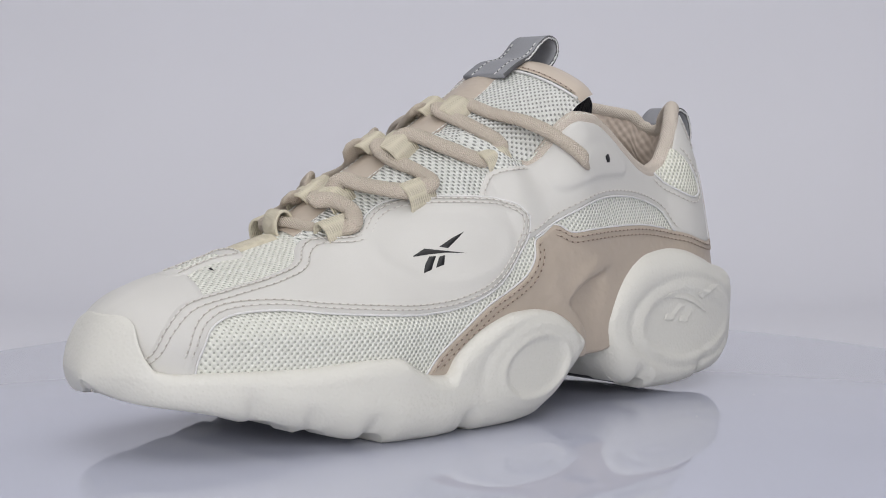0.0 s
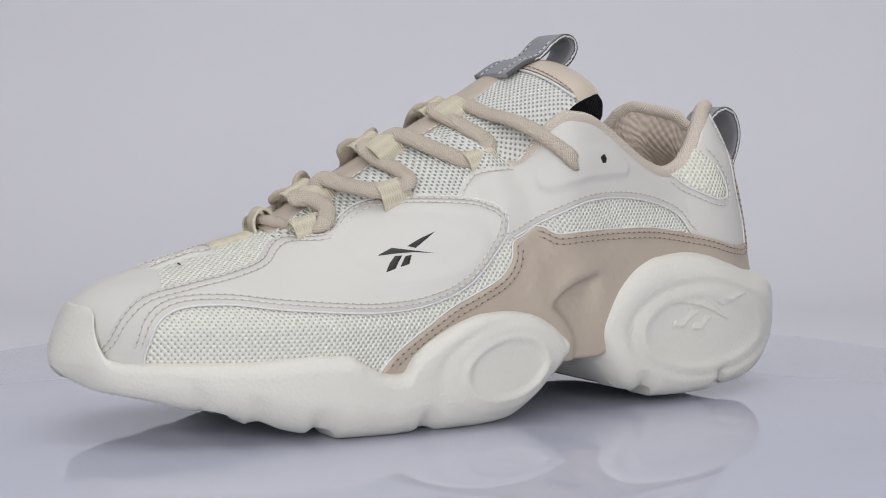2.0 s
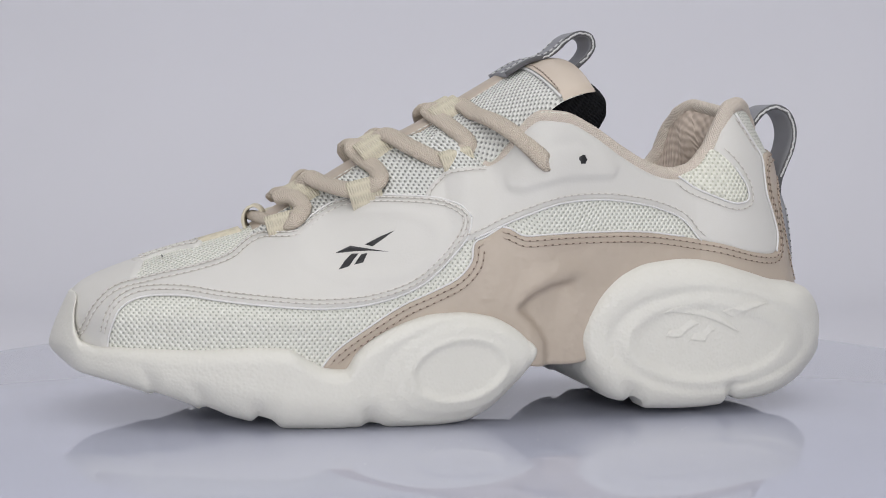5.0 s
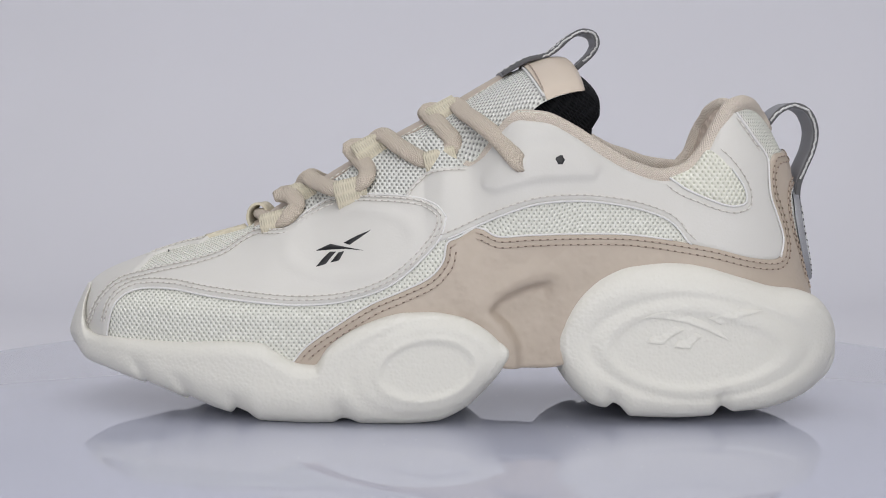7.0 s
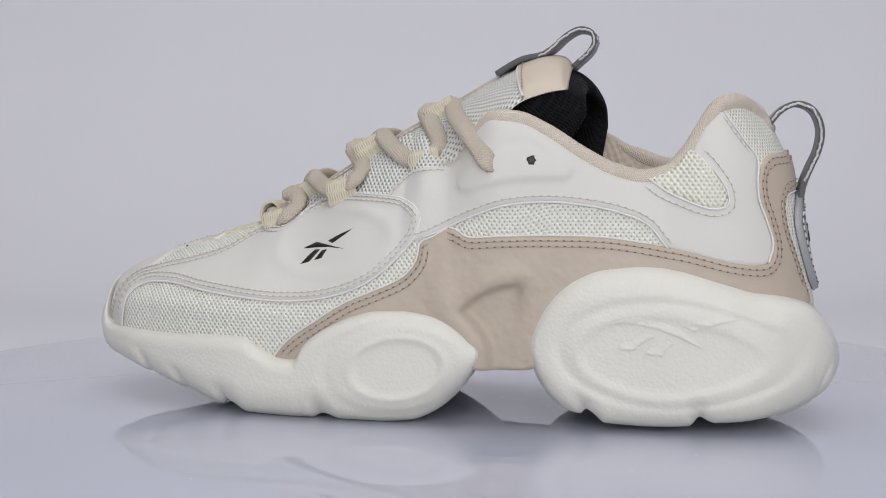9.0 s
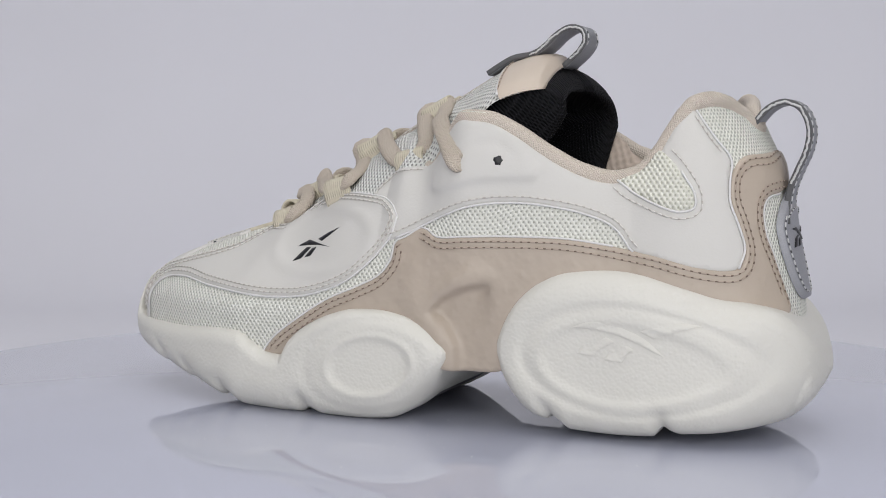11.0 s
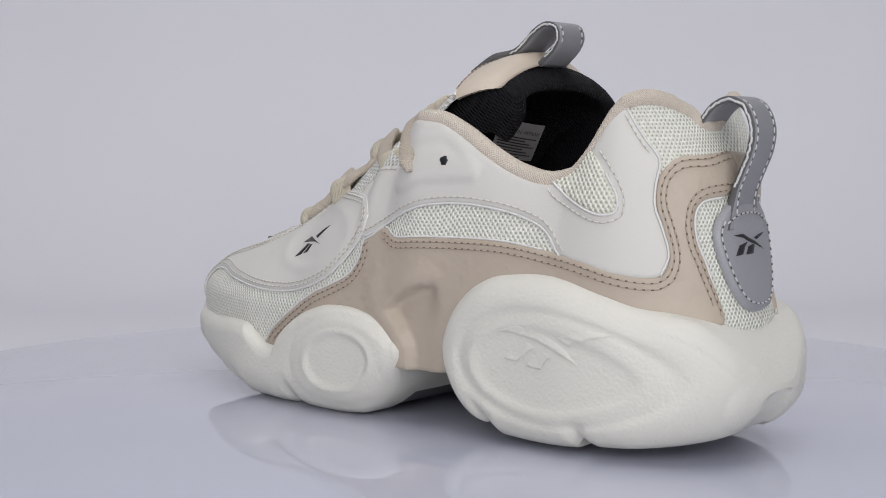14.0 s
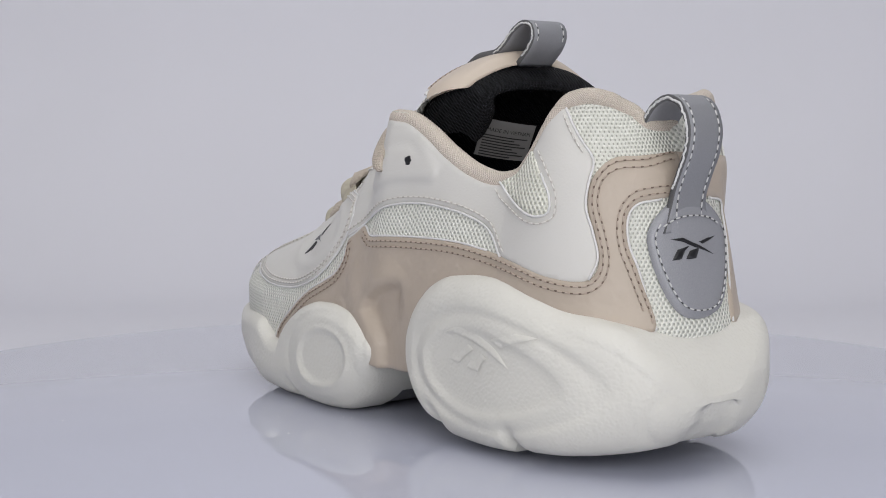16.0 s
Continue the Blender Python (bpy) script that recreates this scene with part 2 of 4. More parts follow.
def panel(name, outline, material, parent, label="", thick=0.0012, sharp=(), step=0.0016, lift=0.0, relief=None, mirrored=False, round_off=0.0007, place=None):
    """A sheet of the given thickness cut to the outline and laid on the upper."""
    place = place or on_upper
    loop = [Vector((p[0], p[1])) for p in spline(outline, True, step, sharp)]
    lo = [min(p[i] for p in loop) for i in (0, 1)]
    hi = [max(p[i] for p in loop) for i in (0, 1)]
    cand = []
    j = 0
    y = lo[1]
    while y < hi[1]:
        x = lo[0] + (step / 2 if j % 2 else 0)
        while x < hi[0]:
            cand.append((x, y))
            x += step
        y += step * 0.87
        j += 1
    cand = np.array(cand)
    cand = cand[inside(cand, loop)]
    cand = cand[edge_distance(cand, loop) > step * 0.75 + round_off]
    ring = []
    n = len(loop)
    for i, p in enumerate(loop):
        t = loop[(i + 1) % n] - loop[i - 1]
        nn = Vector((-t.y, t.x)).normalized() * round_off
        ring += [p + nn, p - nn]
    ring = np.array([tuple(p) for p in ring])
    ring = ring[inside(ring, loop)]
    ring = ring[edge_distance(ring, loop) > round_off * 0.8]
    allp = [tuple(p) for p in loop] + [tuple(p) for p in ring] + [tuple(p) for p in cand]
    v2, _, f2, _, _, _ = delaunay_2d_cdt([Vector(p) for p in allp], [], [list(range(n))], 1, 1e-7)
    q = np.array([tuple(p) for p in v2])
    d = edge_distance(q, loop)
    k = np.clip(d / round_off, 0, 1)
    h = thick * np.sqrt(1 - (1 - k) ** 2) - 0.0002 + lift
    verts, uvs = [], []
    for (a, b), hh in zip(q, h):
        extra = relief(a, b) if relief else 0.0
        if mirrored and place is on_upper:
            b = min(b, zrange(2 * UH - a)[1] - 0.003)
        verts.append(place(2 * UH - a if mirrored else a, b, hh + extra))
        uvs.append((a, b))
    faces = [tuple(reversed(f)) if mirrored else tuple(f) for f in f2]
    return link(name, verts, faces, material, parent, label, uvs=uvs)


def tube(name, path, rad, material, parent, label="", flat=1.0, up=None, sides=10, closed=False, cap=True, taper=0):
    """A cord along the path; flat is its height against its width, up the way its flat side faces."""
    P = [Vector(p) for p in path]
    n = len(P)
    verts = []
    last = Vector((0, 0, 1))
    for i, p in enumerate(P):
        t = (P[(i + 1) % n] - P[i - 1]) if closed else (P[min(i + 1, n - 1)] - P[max(i - 1, 0)])
        t = t.normalized() if t.length > 1e-9 else Vector((1, 0, 0))
        ref = (up(i / max(1, n - 1)) if callable(up) else Vector(up)) if up is not None else last
        w = t.cross(ref)
        w = w.normalized() if w.length > 1e-6 else t.orthogonal().normalized()
        v = w.cross(t).normalized()
        last = v
        thin = math.sqrt(1 - 0.75 * ((i - (n - 1 - taper)) / taper) ** 2) if taper and i > n - 1 - taper else 1.0
        for s in range(sides):
            a = 2 * math.pi * s / sides
            c, sn = math.cos(a), math.sin(a)
            verts.append(tuple(p + w * rad * thin * math.copysign(abs(c) ** 0.75, c) + v * rad * thin * flat * math.copysign(abs(sn) ** 0.75, sn)))
    faces = grid_faces(n, sides, closed, True)
    if cap and not closed:
        faces += [tuple(range(sides)), tuple(reversed(range((n - 1) * sides, n * sides)))]
    run, uvs = 0.0, []
    for i in range(n):
        run += (P[i] - P[i - 1]).length if i else 0.0
        uvs += [(run, rad * 2.6 * 2 * abs(s / sides - 0.5)) for s in range(sides)]
    return link(name, verts, faces, material, parent, label, uvs=uvs)


def trim(name, line, rad, material, parent, h=0.0008, closed=False, mirrored=False, sharp=(), place=None):
    place = place or on_upper
    pts = []
    for p in spline(line, closed, 0.0015, sharp):
        u = 2 * UH - p[0] if mirrored else p[0]
        pts.append(place(u, min(p[1], zrange(u)[1] - 0.003) if mirrored else p[1], h))
    return tube(name, pts, rad, material, parent, sides=6, closed=closed)


def stitches(name, line, material, parent, h=0.0012, pitch=0.0028, length=0.0019, rad=0.0003, closed=False, place=None, sharp=()):
    """A row of short threads sunk at both ends, along the line on the upper."""
    place = place or on_upper
    pts = [Vector(place(p[0], p[1], h)) for p in spline(line, closed, 0.0005, sharp)]
    acc = [0.0]
    for a, b in zip(pts, pts[1:]):
        acc.append(acc[-1] + (b - a).length)
    acc = np.array(acc)
    arr = np.array([tuple(p) for p in pts])

    def at(s):
        return Vector([np.interp(s, acc, arr[:, i]) for i in range(3)])
    verts, faces, kinds = [], [], []
    s, gap = 0.0, False
    while s + length < acc[-1]:
        a, b = (at(s - 0.0001), at(s + pitch - length + 0.0001)) if gap else (at(s), at(s + length))
        t = (b - a).normalized()
        w = t.cross(Vector((0, 0, 1)))
        w = w.normalized() if w.length > 1e-6 else t.orthogonal().normalized()
        v = w.cross(t)
        base = len(verts)
        for q, r in ((0, 0.35), (0.25, 1), (0.75, 1), (1, 0.35)):
            c = a.lerp(b, q)
            for k in range(6):
                an = math.pi * k / 3
                verts.append(tuple(c + (w * math.cos(an) + v * math.sin(an)) * rad * r * (0.85 if gap else 1)))
        for i in range(3):
            for k in range(6):
                kinds.append(1 if gap else 0)
                faces.append((base + i * 6 + k, base + i * 6 + (k + 1) % 6, base + i * 6 + 6 + (k + 1) % 6, base + i * 6 + 6 + k))
        s += pitch - length if gap else length
        gap = not gap
    ob = link(name, verts, faces, material, parent)
    ob.data.materials.append(HOLE_T if material == THREAD_T else HOLE_G if material == THREAD_G else HOLE_W)
    ob.data.polygons.foreach_set("material_index", kinds)
    return tagged(ob, kind="stuff")


# ---- setting ----
def cyclorama():
    prof = [(-2.3, -0.03)] + [(0.55 + 0.25 * math.sin(a), 0.22 - 0.25 * math.cos(a)) for a in np.linspace(0, math.pi / 2, 24)] + [(0.8, 2.4)]
    verts, nx = [], 9
    for i in range(nx):
        x = -2.4 + 4.8 * i / (nx - 1)
        for y, z in prof:
            verts.append((x, y, z))
    ob = link("backdrop", verts, grid_faces(nx, len(prof)), PAPER)
    tagged(ob, "pale grey seamless paper sweep behind the turntable", "backdrop", kind="structure")


def lathe(name, prof, material, parent, sides=128, label=""):
    verts = []
    for k in range(sides):
        a = 2 * math.pi * k / sides
        verts += [(r * math.cos(a), r * math.sin(a), z) for r, z in prof]
    n = len(prof)
    faces = grid_faces(sides, n, True)
    faces.append(tuple(k * n for k in reversed(range(sides))))
    faces.append(tuple(k * n + n - 1 for k in range(sides)))
    return link(name, verts, faces, material, parent, label)


def turntable():
    root = tagged(new("turntable"), "round glossy white acrylic turntable disc turning slowly", "turntable")
    lathe("disc", [(0.258, -0.012), (0.2635, -0.010), (0.265, -0.006), (0.265, -0.003), (0.264, -0.0008), (0.262, 0.0)], ACRYL, root)
    lathe("foot", [(0.10, -0.03), (0.10, -0.012)], ACRYL, root, 64)
    verts, faces = [], []
    for _ in range(55):
        x, y = random.gauss(0.02, 0.045), random.gauss(-0.055, 0.03)
        r = random.uniform(0.0001, 0.00024)
        b = len(verts)
        verts += [(x + r, y, 0.0001), (x, y + r * 0.8, 0.0001), (x - r, y, 0.0001), (x, y - r, 0.0001), (x, y, 0.0001 + r * 0.6)]
        faces += [(b, b + 1, b + 4), (b + 1, b + 2, b + 4), (b + 2, b + 3, b + 4), (b + 3, b, b + 4)]
    tagged(link("dust", verts, faces, EDGE, root, "fine pale dust specks on the disc"), kind="stuff")
    return root


# Box of unseen walls and ceiling, added so their bounce softens the light.
def surround():
    def wall(name, verts, text):
        tagged(link(name, verts, [(0, 1, 2, 3)], PAPER, smooth=False), text, "wall" if name != "ceiling" else "ceiling", kind="structure")
    x, y, z0, z1 = 2.4, -2.3, -0.03, 2.4
    wall("bounce_wall_west", [(-x, y, z0), (-x, 0.8, z0), (-x, 0.8, z1), (-x, y, z1)], "unseen plain pale side wall added to bounce light into the set")
    wall("bounce_wall_east", [(x, 0.8, z0), (x, y, z0), (x, y, z1), (x, 0.8, z1)], "unseen plain pale side wall added to bounce light into the set")
    wall("bounce_wall_south", [(x, y, z0), (-x, y, z0), (-x, y, z1), (x, y, z1)], "unseen plain pale wall added behind the camera to bounce light")
    wall("ceiling", [(-x, y, z1), (-x, 0.8, z1), (x, 0.8, z1), (x, y, z1)], "unseen plain pale ceiling added to bounce light into the set")


cyclorama()
surround()
table = turntable()
shoe = tagged(new("sneaker"), "chunky off-white and taupe lace-up sneaker standing on a turntable", "sneaker")

# ---- upper ----


def upper_body():
    us = [TOE + 0.0004 + (XC - TOE) * (1 - math.cos(math.pi / 2 * i / 110)) * 1.0 for i in range(111)]
    us = sorted(set([round(u, 5) for u in us] + [XC + LQ * i / 30 for i in range(1, 31)]))
    full = us + [2 * UH - u for u in reversed(us[:-1])]
    nv = 44
    verts, uvs = [], []
    for u in full:
        z0, z1 = zrange(u)
        arc = 0.0
        prev = None
        for j in range(nv):
            z = z0 + (z1 - z0) * math.sin(math.pi / 2 * j / (nv - 1))
            p = surf(u, z)
            v = min(u, 2 * UH - u)
            dip = 0.0085 * math.exp(-((v - 0.027) / 0.016) ** 4) / (1 + math.exp((z - 0.062) / 0.0015))
            p = (p[0], p[1] + (dip if u < UH else -dip), p[2])
            if prev is not None:
                arc += math.dist(p[1:], prev[1:])
            prev = p
            verts.append(p)
            uvs.append((u, z0 + arc))
    faces = grid_faces(len(full), nv)
    n = len(full)
    for i in range(n // 2):
        a, b = i * nv, (n - 1 - i) * nv
        c, d = (i + 1) * nv, (n - 2 - i) * nv
        if len({a, b, c, d}) == 4:
            faces.append((a, b, d, c))
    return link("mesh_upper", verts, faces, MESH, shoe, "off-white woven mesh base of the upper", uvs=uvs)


upper_body()

# ---- soles ----
FRONT_TOP = pchip([(-0.1572, 0.0470), (-0.1552, 0.0476), (-0.1530, 0.0460), (-0.1505, 0.0400), (-0.1480, 0.0345), (-0.1450, 0.0305), (-0.1400, 0.0293)] + [(-0.1315, 0.0297), (-0.1052, 0.0301), (-0.0831, 0.0314), (-0.0737, 0.0312), (-0.0665, 0.0272), (-0.0603, 0.0240), (-0.0530, 0.0232), (-0.0490, 0.0290), (-0.0415, 0.0350), (-0.0290, 0.0406), (-0.0200, 0.0427), (-0.0110, 0.0430), (0.0002, 0.0415), (0.0090, 0.0378), (0.0148, 0.0333), (0.0182, 0.0290)])
FRONT_LOW = pchip([(x, max(0.0, z - 0.001)) for x, z in [(-0.1578, 0.0285), (-0.1560, 0.0260), (-0.1530, 0.0230), (-0.1471, 0.0198), (-0.1362, 0.0176), (-0.1245, 0.0146), (-0.1202, 0.0128), (-0.1191, 0.0141), (-0.1071, 0.0101), (-0.1031, 0.0076), (-0.1016, 0.0094), (-0.0915, 0.0052), (-0.0852, 0.0039), (-0.0830, 0.0065), (-0.0793, 0.0058), (-0.0738, 0.0013), (-0.0632, -0.0000), (-0.0474, 0.0002), (-0.0438, 0.0030), (-0.0408, 0.0032), (-0.0358, 0.0004), (-0.0210, 0.0006), (-0.0083, 0.0019), (0.0001, 0.0053), (0.0086, 0.0120), (0.0150, 0.0205), (0.0182, 0.0270)]])
FRONT_BASE = pchip([(x, max(0.0, z - 0.001)) for x, z in [(-0.1578, 0.0285), (-0.1560, 0.0260), (-0.1530, 0.0230), (-0.1471, 0.0198), (-0.1362, 0.0176), (-0.1245, 0.0142), (-0.1071, 0.0094), (-0.0915, 0.0052), (-0.0738, 0.0013), (-0.0632, -0.0000), (-0.0474, 0.0002), (-0.0358, 0.0004), (-0.0210, 0.0006), (-0.0083, 0.0019), (0.0001, 0.0053), (0.0086, 0.0120), (0.0150, 0.0205), (0.0182, 0.0270)]])
HEEL_BASE = pchip([(x, max(0.0, z - 0.0006)) for x, z in [(0.0369, 0.0288), (0.0376, 0.0226), (0.0401, 0.0173), (0.0444, 0.0120), (0.0508, 0.0075), (0.0645, 0.0034), (0.0803, 0.0028), (0.0940, 0.0034), (0.1046, 0.0047), (0.1126, 0.0052), (0.1201, 0.0059), (0.1282, 0.0070), (0.1372, 0.0093), (0.1455, 0.0162), (0.1499, 0.0245)]])
HEEL_TOP = pchip([(0.0365, 0.0312), (0.0373, 0.0379), (0.0402, 0.0452), (0.0453, 0.0517), (0.0536, 0.0577), (0.0639, 0.0611), (0.0757, 0.0619), (0.0892, 0.0609), (0.1037, 0.0575), (0.1195, 0.0520), (0.1350, 0.0474), (0.1427, 0.0407), (0.1474, 0.0331), (0.1499, 0.0260)])
HEEL_LOW = pchip([(x, max(0.0, z - 0.0006)) for x, z in [(0.0369, 0.0288), (0.0376, 0.0226), (0.0401, 0.0173), (0.0444, 0.0120), (0.0508, 0.0075), (0.0554, 0.0070), (0.0575, 0.0092), (0.0602, 0.0079), (0.0645, 0.0034), (0.0803, 0.0028), (0.0940, 0.0034), (0.0982, 0.0077), (0.1010, 0.0062), (0.1046, 0.0047), (0.1126, 0.0052), (0.1201, 0.0059), (0.1282, 0.0070), (0.1372, 0.0093), (0.1455, 0.0162), (0.1499, 0.0245)]])


def ellipse(x, z, cx, cz, a, b, rot):
    c, s = math.cos(rot), math.sin(rot)
    dx, dz = x - cx, z - cz
    return math.hypot((dx * c + dz * s) / a, (-dx * s + dz * c) / b)


def bumpf(q, c, w):
    return math.exp(-((q - c) / w) ** 2)


def tuck(dz, r):
    """How far a rounded edge of radius r stands back at the height dz from it."""
    return r - math.sqrt(max(0.0, r * r - (r - dz) ** 2)) if dz < r else 0.0


def sole(name, low, base, top, x0, x1, half, mid, relief, label, r, rb=0.014, nx=300, nz=64):
    verts = []
    for i in range(nx):
        f = i / (nx - 1)
        x = x0 + (x1 - x0) * (f - 0.9 * math.sin(2 * math.pi * f) / (2 * math.pi))
        zb, zt = low(x), top(x)
        hh, zs = zt - zb, base(x) + 0.45 * max(0.0, zb - base(x))
        w = half(x)
        k = min(1, w / 0.02)
        ring = []
        for side in (-1, 1):
            col = []
            for j in range(nz):
                z = zb + hh * (1 - math.cos(math.pi * j / (nz - 1))) / 2
                back = tuck(zt - z, min(r(x), 0.42 * (zt - zs))) + tuck(z - zs, min(rb(x) if callable(rb) else rb, 0.56 * (zt - zs)))
                y = mid(x) + side * max(0.0, w - back * k + relief(x, z) * k) * (MEDIAL(x) if side > 0 else 1)
                lean = max(0.0, min(1.0, (-0.138 - x) / 0.016)) * max(0.0, z - 0.028) ** 1.25 * 1.1
                col.append((x + lean, y, z))
            ring += col if side < 0 else col[::-1]
        verts += ring
    ring = 2 * nz
    every = grid_faces(nx, ring, False, True)
    faces = [f for k, f in enumerate(every) if k % ring != ring - 1]
    faces += [f for f, x in ((tuple(range(2 * nz)), x0), (tuple(reversed(range((nx - 1) * 2 * nz, nx * 2 * nz))), x1)) if half(x) > 0.005]
    first, across = len(verts), (0, 0.13, 0.16, 0.3, 0.45, 0.6, 0.84, 0.87, 1)
    rows, flat = len(across), []
    for i in range(nx):
        a, b = Vector(verts[i * ring]), Vector(verts[i * ring + ring - 1])
        for k in across:
            p = a.lerp(b, k)
            flat.append((p.x, p.y, p.z + (0.0008 if 0.14 < k < 0.86 else 0.0)))
    low = [tuple(reversed(f)) for f in grid_faces(nx, rows)]
    dark = [2 <= k % (rows - 1) <= 5 and base(flat[k // (rows - 1) * rows][0]) < 0.0075 for k in range(len(low))]
    faces += [tuple(first + v for v in f) for f, d in zip(low, dark) if not d]
    body = link(name, verts + flat, faces, FOAM, shoe, label)
    used = sorted({v for f, d in zip(low, dark) if d for v in f})
    place = {v: k for k, v in enumerate(used)}
    link("outsole", [flat[v] for v in used], [tuple(place[v] for v in f) for f, d in zip(low, dark) if d], RUBBER, body, "dark grey rubber tread under the foam")
    return body


FX0, FX1 = -0.1570, 0.0182
HX0, HX1 = 0.0365, 0.1502
FRONT_HALF = pchip([(-0.1570, 0.0000), (-0.1569, 0.0026), (-0.1566, 0.0048), (-0.1560, 0.0078), (-0.1545, 0.0132), (-0.1525, 0.0182), (-0.1450, 0.0292), (-0.1300, 0.0421), (-0.1150, 0.0490), (-0.1000, 0.0541), (-0.0850, 0.0578), (-0.0700, 0.0599), (-0.0300, 0.0605), (0.0000, 0.0586), (0.0100, 0.0575), (0.0145, 0.0566), (0.0172, 0.0555), (0.0182, 0.0542)])
HEEL_HALF = pchip([(0.0365, 0.0470), (0.0375, 0.0490), (0.040, 0.0505), (0.047, 0.0514), (0.055, 0.0513), (0.07, 0.0502), (0.09, 0.0492), (0.108, 0.0465), (0.124, 0.0415), (0.136, 0.0345), (0.145, 0.025), (0.1484, 0.0155), (0.1497, 0.0082), (0.1502, 0.0)])


def notch(x, z, low, places):
    """Grooves that run up the side from the cuts in the tread."""
    h = z - low
    fade = 1 / (1 + math.exp((h - 0.0085) / 0.0014))
    return -0.0024 * fade * sum(bumpf(x, c - 0.22 * h, 0.0020 + 0.14 * h) for c in places)


def front_relief(x, z):
    q = ellipse(x, z, -0.012, 0.022, 0.017, 0.0105, 0.15)
    return notch(x, z, FRONT_BASE(x), (-0.1197, -0.1023, -0.0828, -0.0425)) + 0.0006 * bumpf(q, 1.08, 0.10) - 0.0008 / (1 + math.exp(min(40, (q - 0.95) * 26))) - 0.0006 * bumpf(q, 1.65, 0.16)


def almond(x, z, cx, cz, front, back, b, rot):
    """Like ellipse, drawn out to a point towards the heel."""
    c, n = math.cos(rot), math.sin(rot)
    dx, dz = (x - cx) * c + (z - cz) * n, -(x - cx) * n + (z - cz) * c
    if dx < 0:
        return math.hypot(dx / front, dz / b)
    return ((dx / back) ** 1.45 + abs(dz / b) ** 1.9) ** 0.6


def heel_relief(x, z):
    q = almond(x, z, 0.086, 0.0295, 0.038, 0.046, 0.0190, -0.04)
    p = almond(x, z, 0.084, 0.0290, 0.0285, 0.036, 0.0140, -0.04)
    end = 1 / (1 + math.exp(-(x - 0.117) / 0.003))
    lip = bumpf((HEEL_TOP(x) - z) / 0.0065, 1.0, 0.22)
    leaf = ellipse(x, z, 0.1440, 0.0165, 0.0120, 0.0026, 1.25)
    leaf = -0.0007 * bumpf(leaf, 1.0, 0.32) + 0.0004 * bumpf(leaf, 0.0, 0.6)
    return -0.0008 * bumpf(q, 1.0, 0.07) - 0.0008 / (1 + math.exp(min(40, (p - 0.97) * 30))) + 0.0003 * bumpf(p, 1.06, 0.06) - 0.0004 * lip * end + leaf + notch(x, z, HEEL_BASE(x), (0.0572, 0.0985))


front_sole = sole("front_sole", FRONT_LOW, FRONT_BASE, FRONT_TOP, FX0, FX1, FRONT_HALF, CENTRE, front_relief, "cream sculpted foam forefoot sole with notched tread", r=pchip([(-0.157, 0.004), (-0.138, 0.004), (-0.11, 0.006), (-0.05, 0.006)]))
heel_sole = sole("heel_sole", HEEL_LOW, HEEL_BASE, HEEL_TOP, HX0, HX1, HEEL_HALF, CENTRE, heel_relief, "cream sculpted foam heel sole with embossed oval", r=pchip([(0.036, 0.010), (0.070, 0.012), (0.112, 0.014), (0.135, 0.007), (0.151, 0.005)]), rb=pchip([(0.036, 0.011), (0.112, 0.011), (0.138, 0.019), (0.151, 0.020)]))



def shank():
    """The dark plate that closes the arch between the two soles."""
    verts, n, m = [], 24, 11
    for i in range(n):
        x = -0.004 + 0.062 * i / (n - 1)
        for j in range(m):
            s = -1 + 2 * j / (m - 1)
            half = (WIDTH(x) - 0.006) * (MEDIAL(x) if s > 0 else 1)
            verts.append((x, CENTRE(x) + s * half, base_line(x) - 0.0016 + 0.004 * s ** 4))
    link("shank", verts, grid_faces(n, m), RUBBER, shoe, "dark grey plate under the arch")


shank()

# ---- panels ----


def on_top(x, dy, h):
    """A point of the vamp at a distance dy from its middle line."""
    want = min(0.999, abs(dy) / WIDTH(x))
    lo, hi = base_line(x), top_line(x)
    for _ in range(30):
        m = (lo + hi) / 2
        if shape(x, m) > want:
            lo = m
        else:
            hi = m
    u = x if dy <= 0 else 2 * UH - x
    p = surf(u, lo)
    n = normal(u, min(lo, top_line(x) - 0.0012))
    if abs(dy) < 0.006:
        k = abs(dy) / 0.006
        s = (top_line(x + 0.002) - top_line(x - 0.002)) / 0.004
        r = Vector((-s, 0, 1)).normalized()
        n = (r * (1 - k) + Vector(n) * k).normalized()
    return (p[0] + n[0] * h, CENTRE(x) + dy + n[1] * h, p[2] + n[2] * h)


def on_heel_sole(x, z, h):
    zb, zt = HEEL_BASE(x), HEEL_TOP(x)
    back = tuck(zt - z, min(0.014, 0.42 * (zt - zb))) + tuck(z - zb, min(0.011, 0.56 * (zt - zb)))
    return (x, CENTRE(x) - (HEEL_HALF(x) - back + heel_relief(x, z)) - h, z)


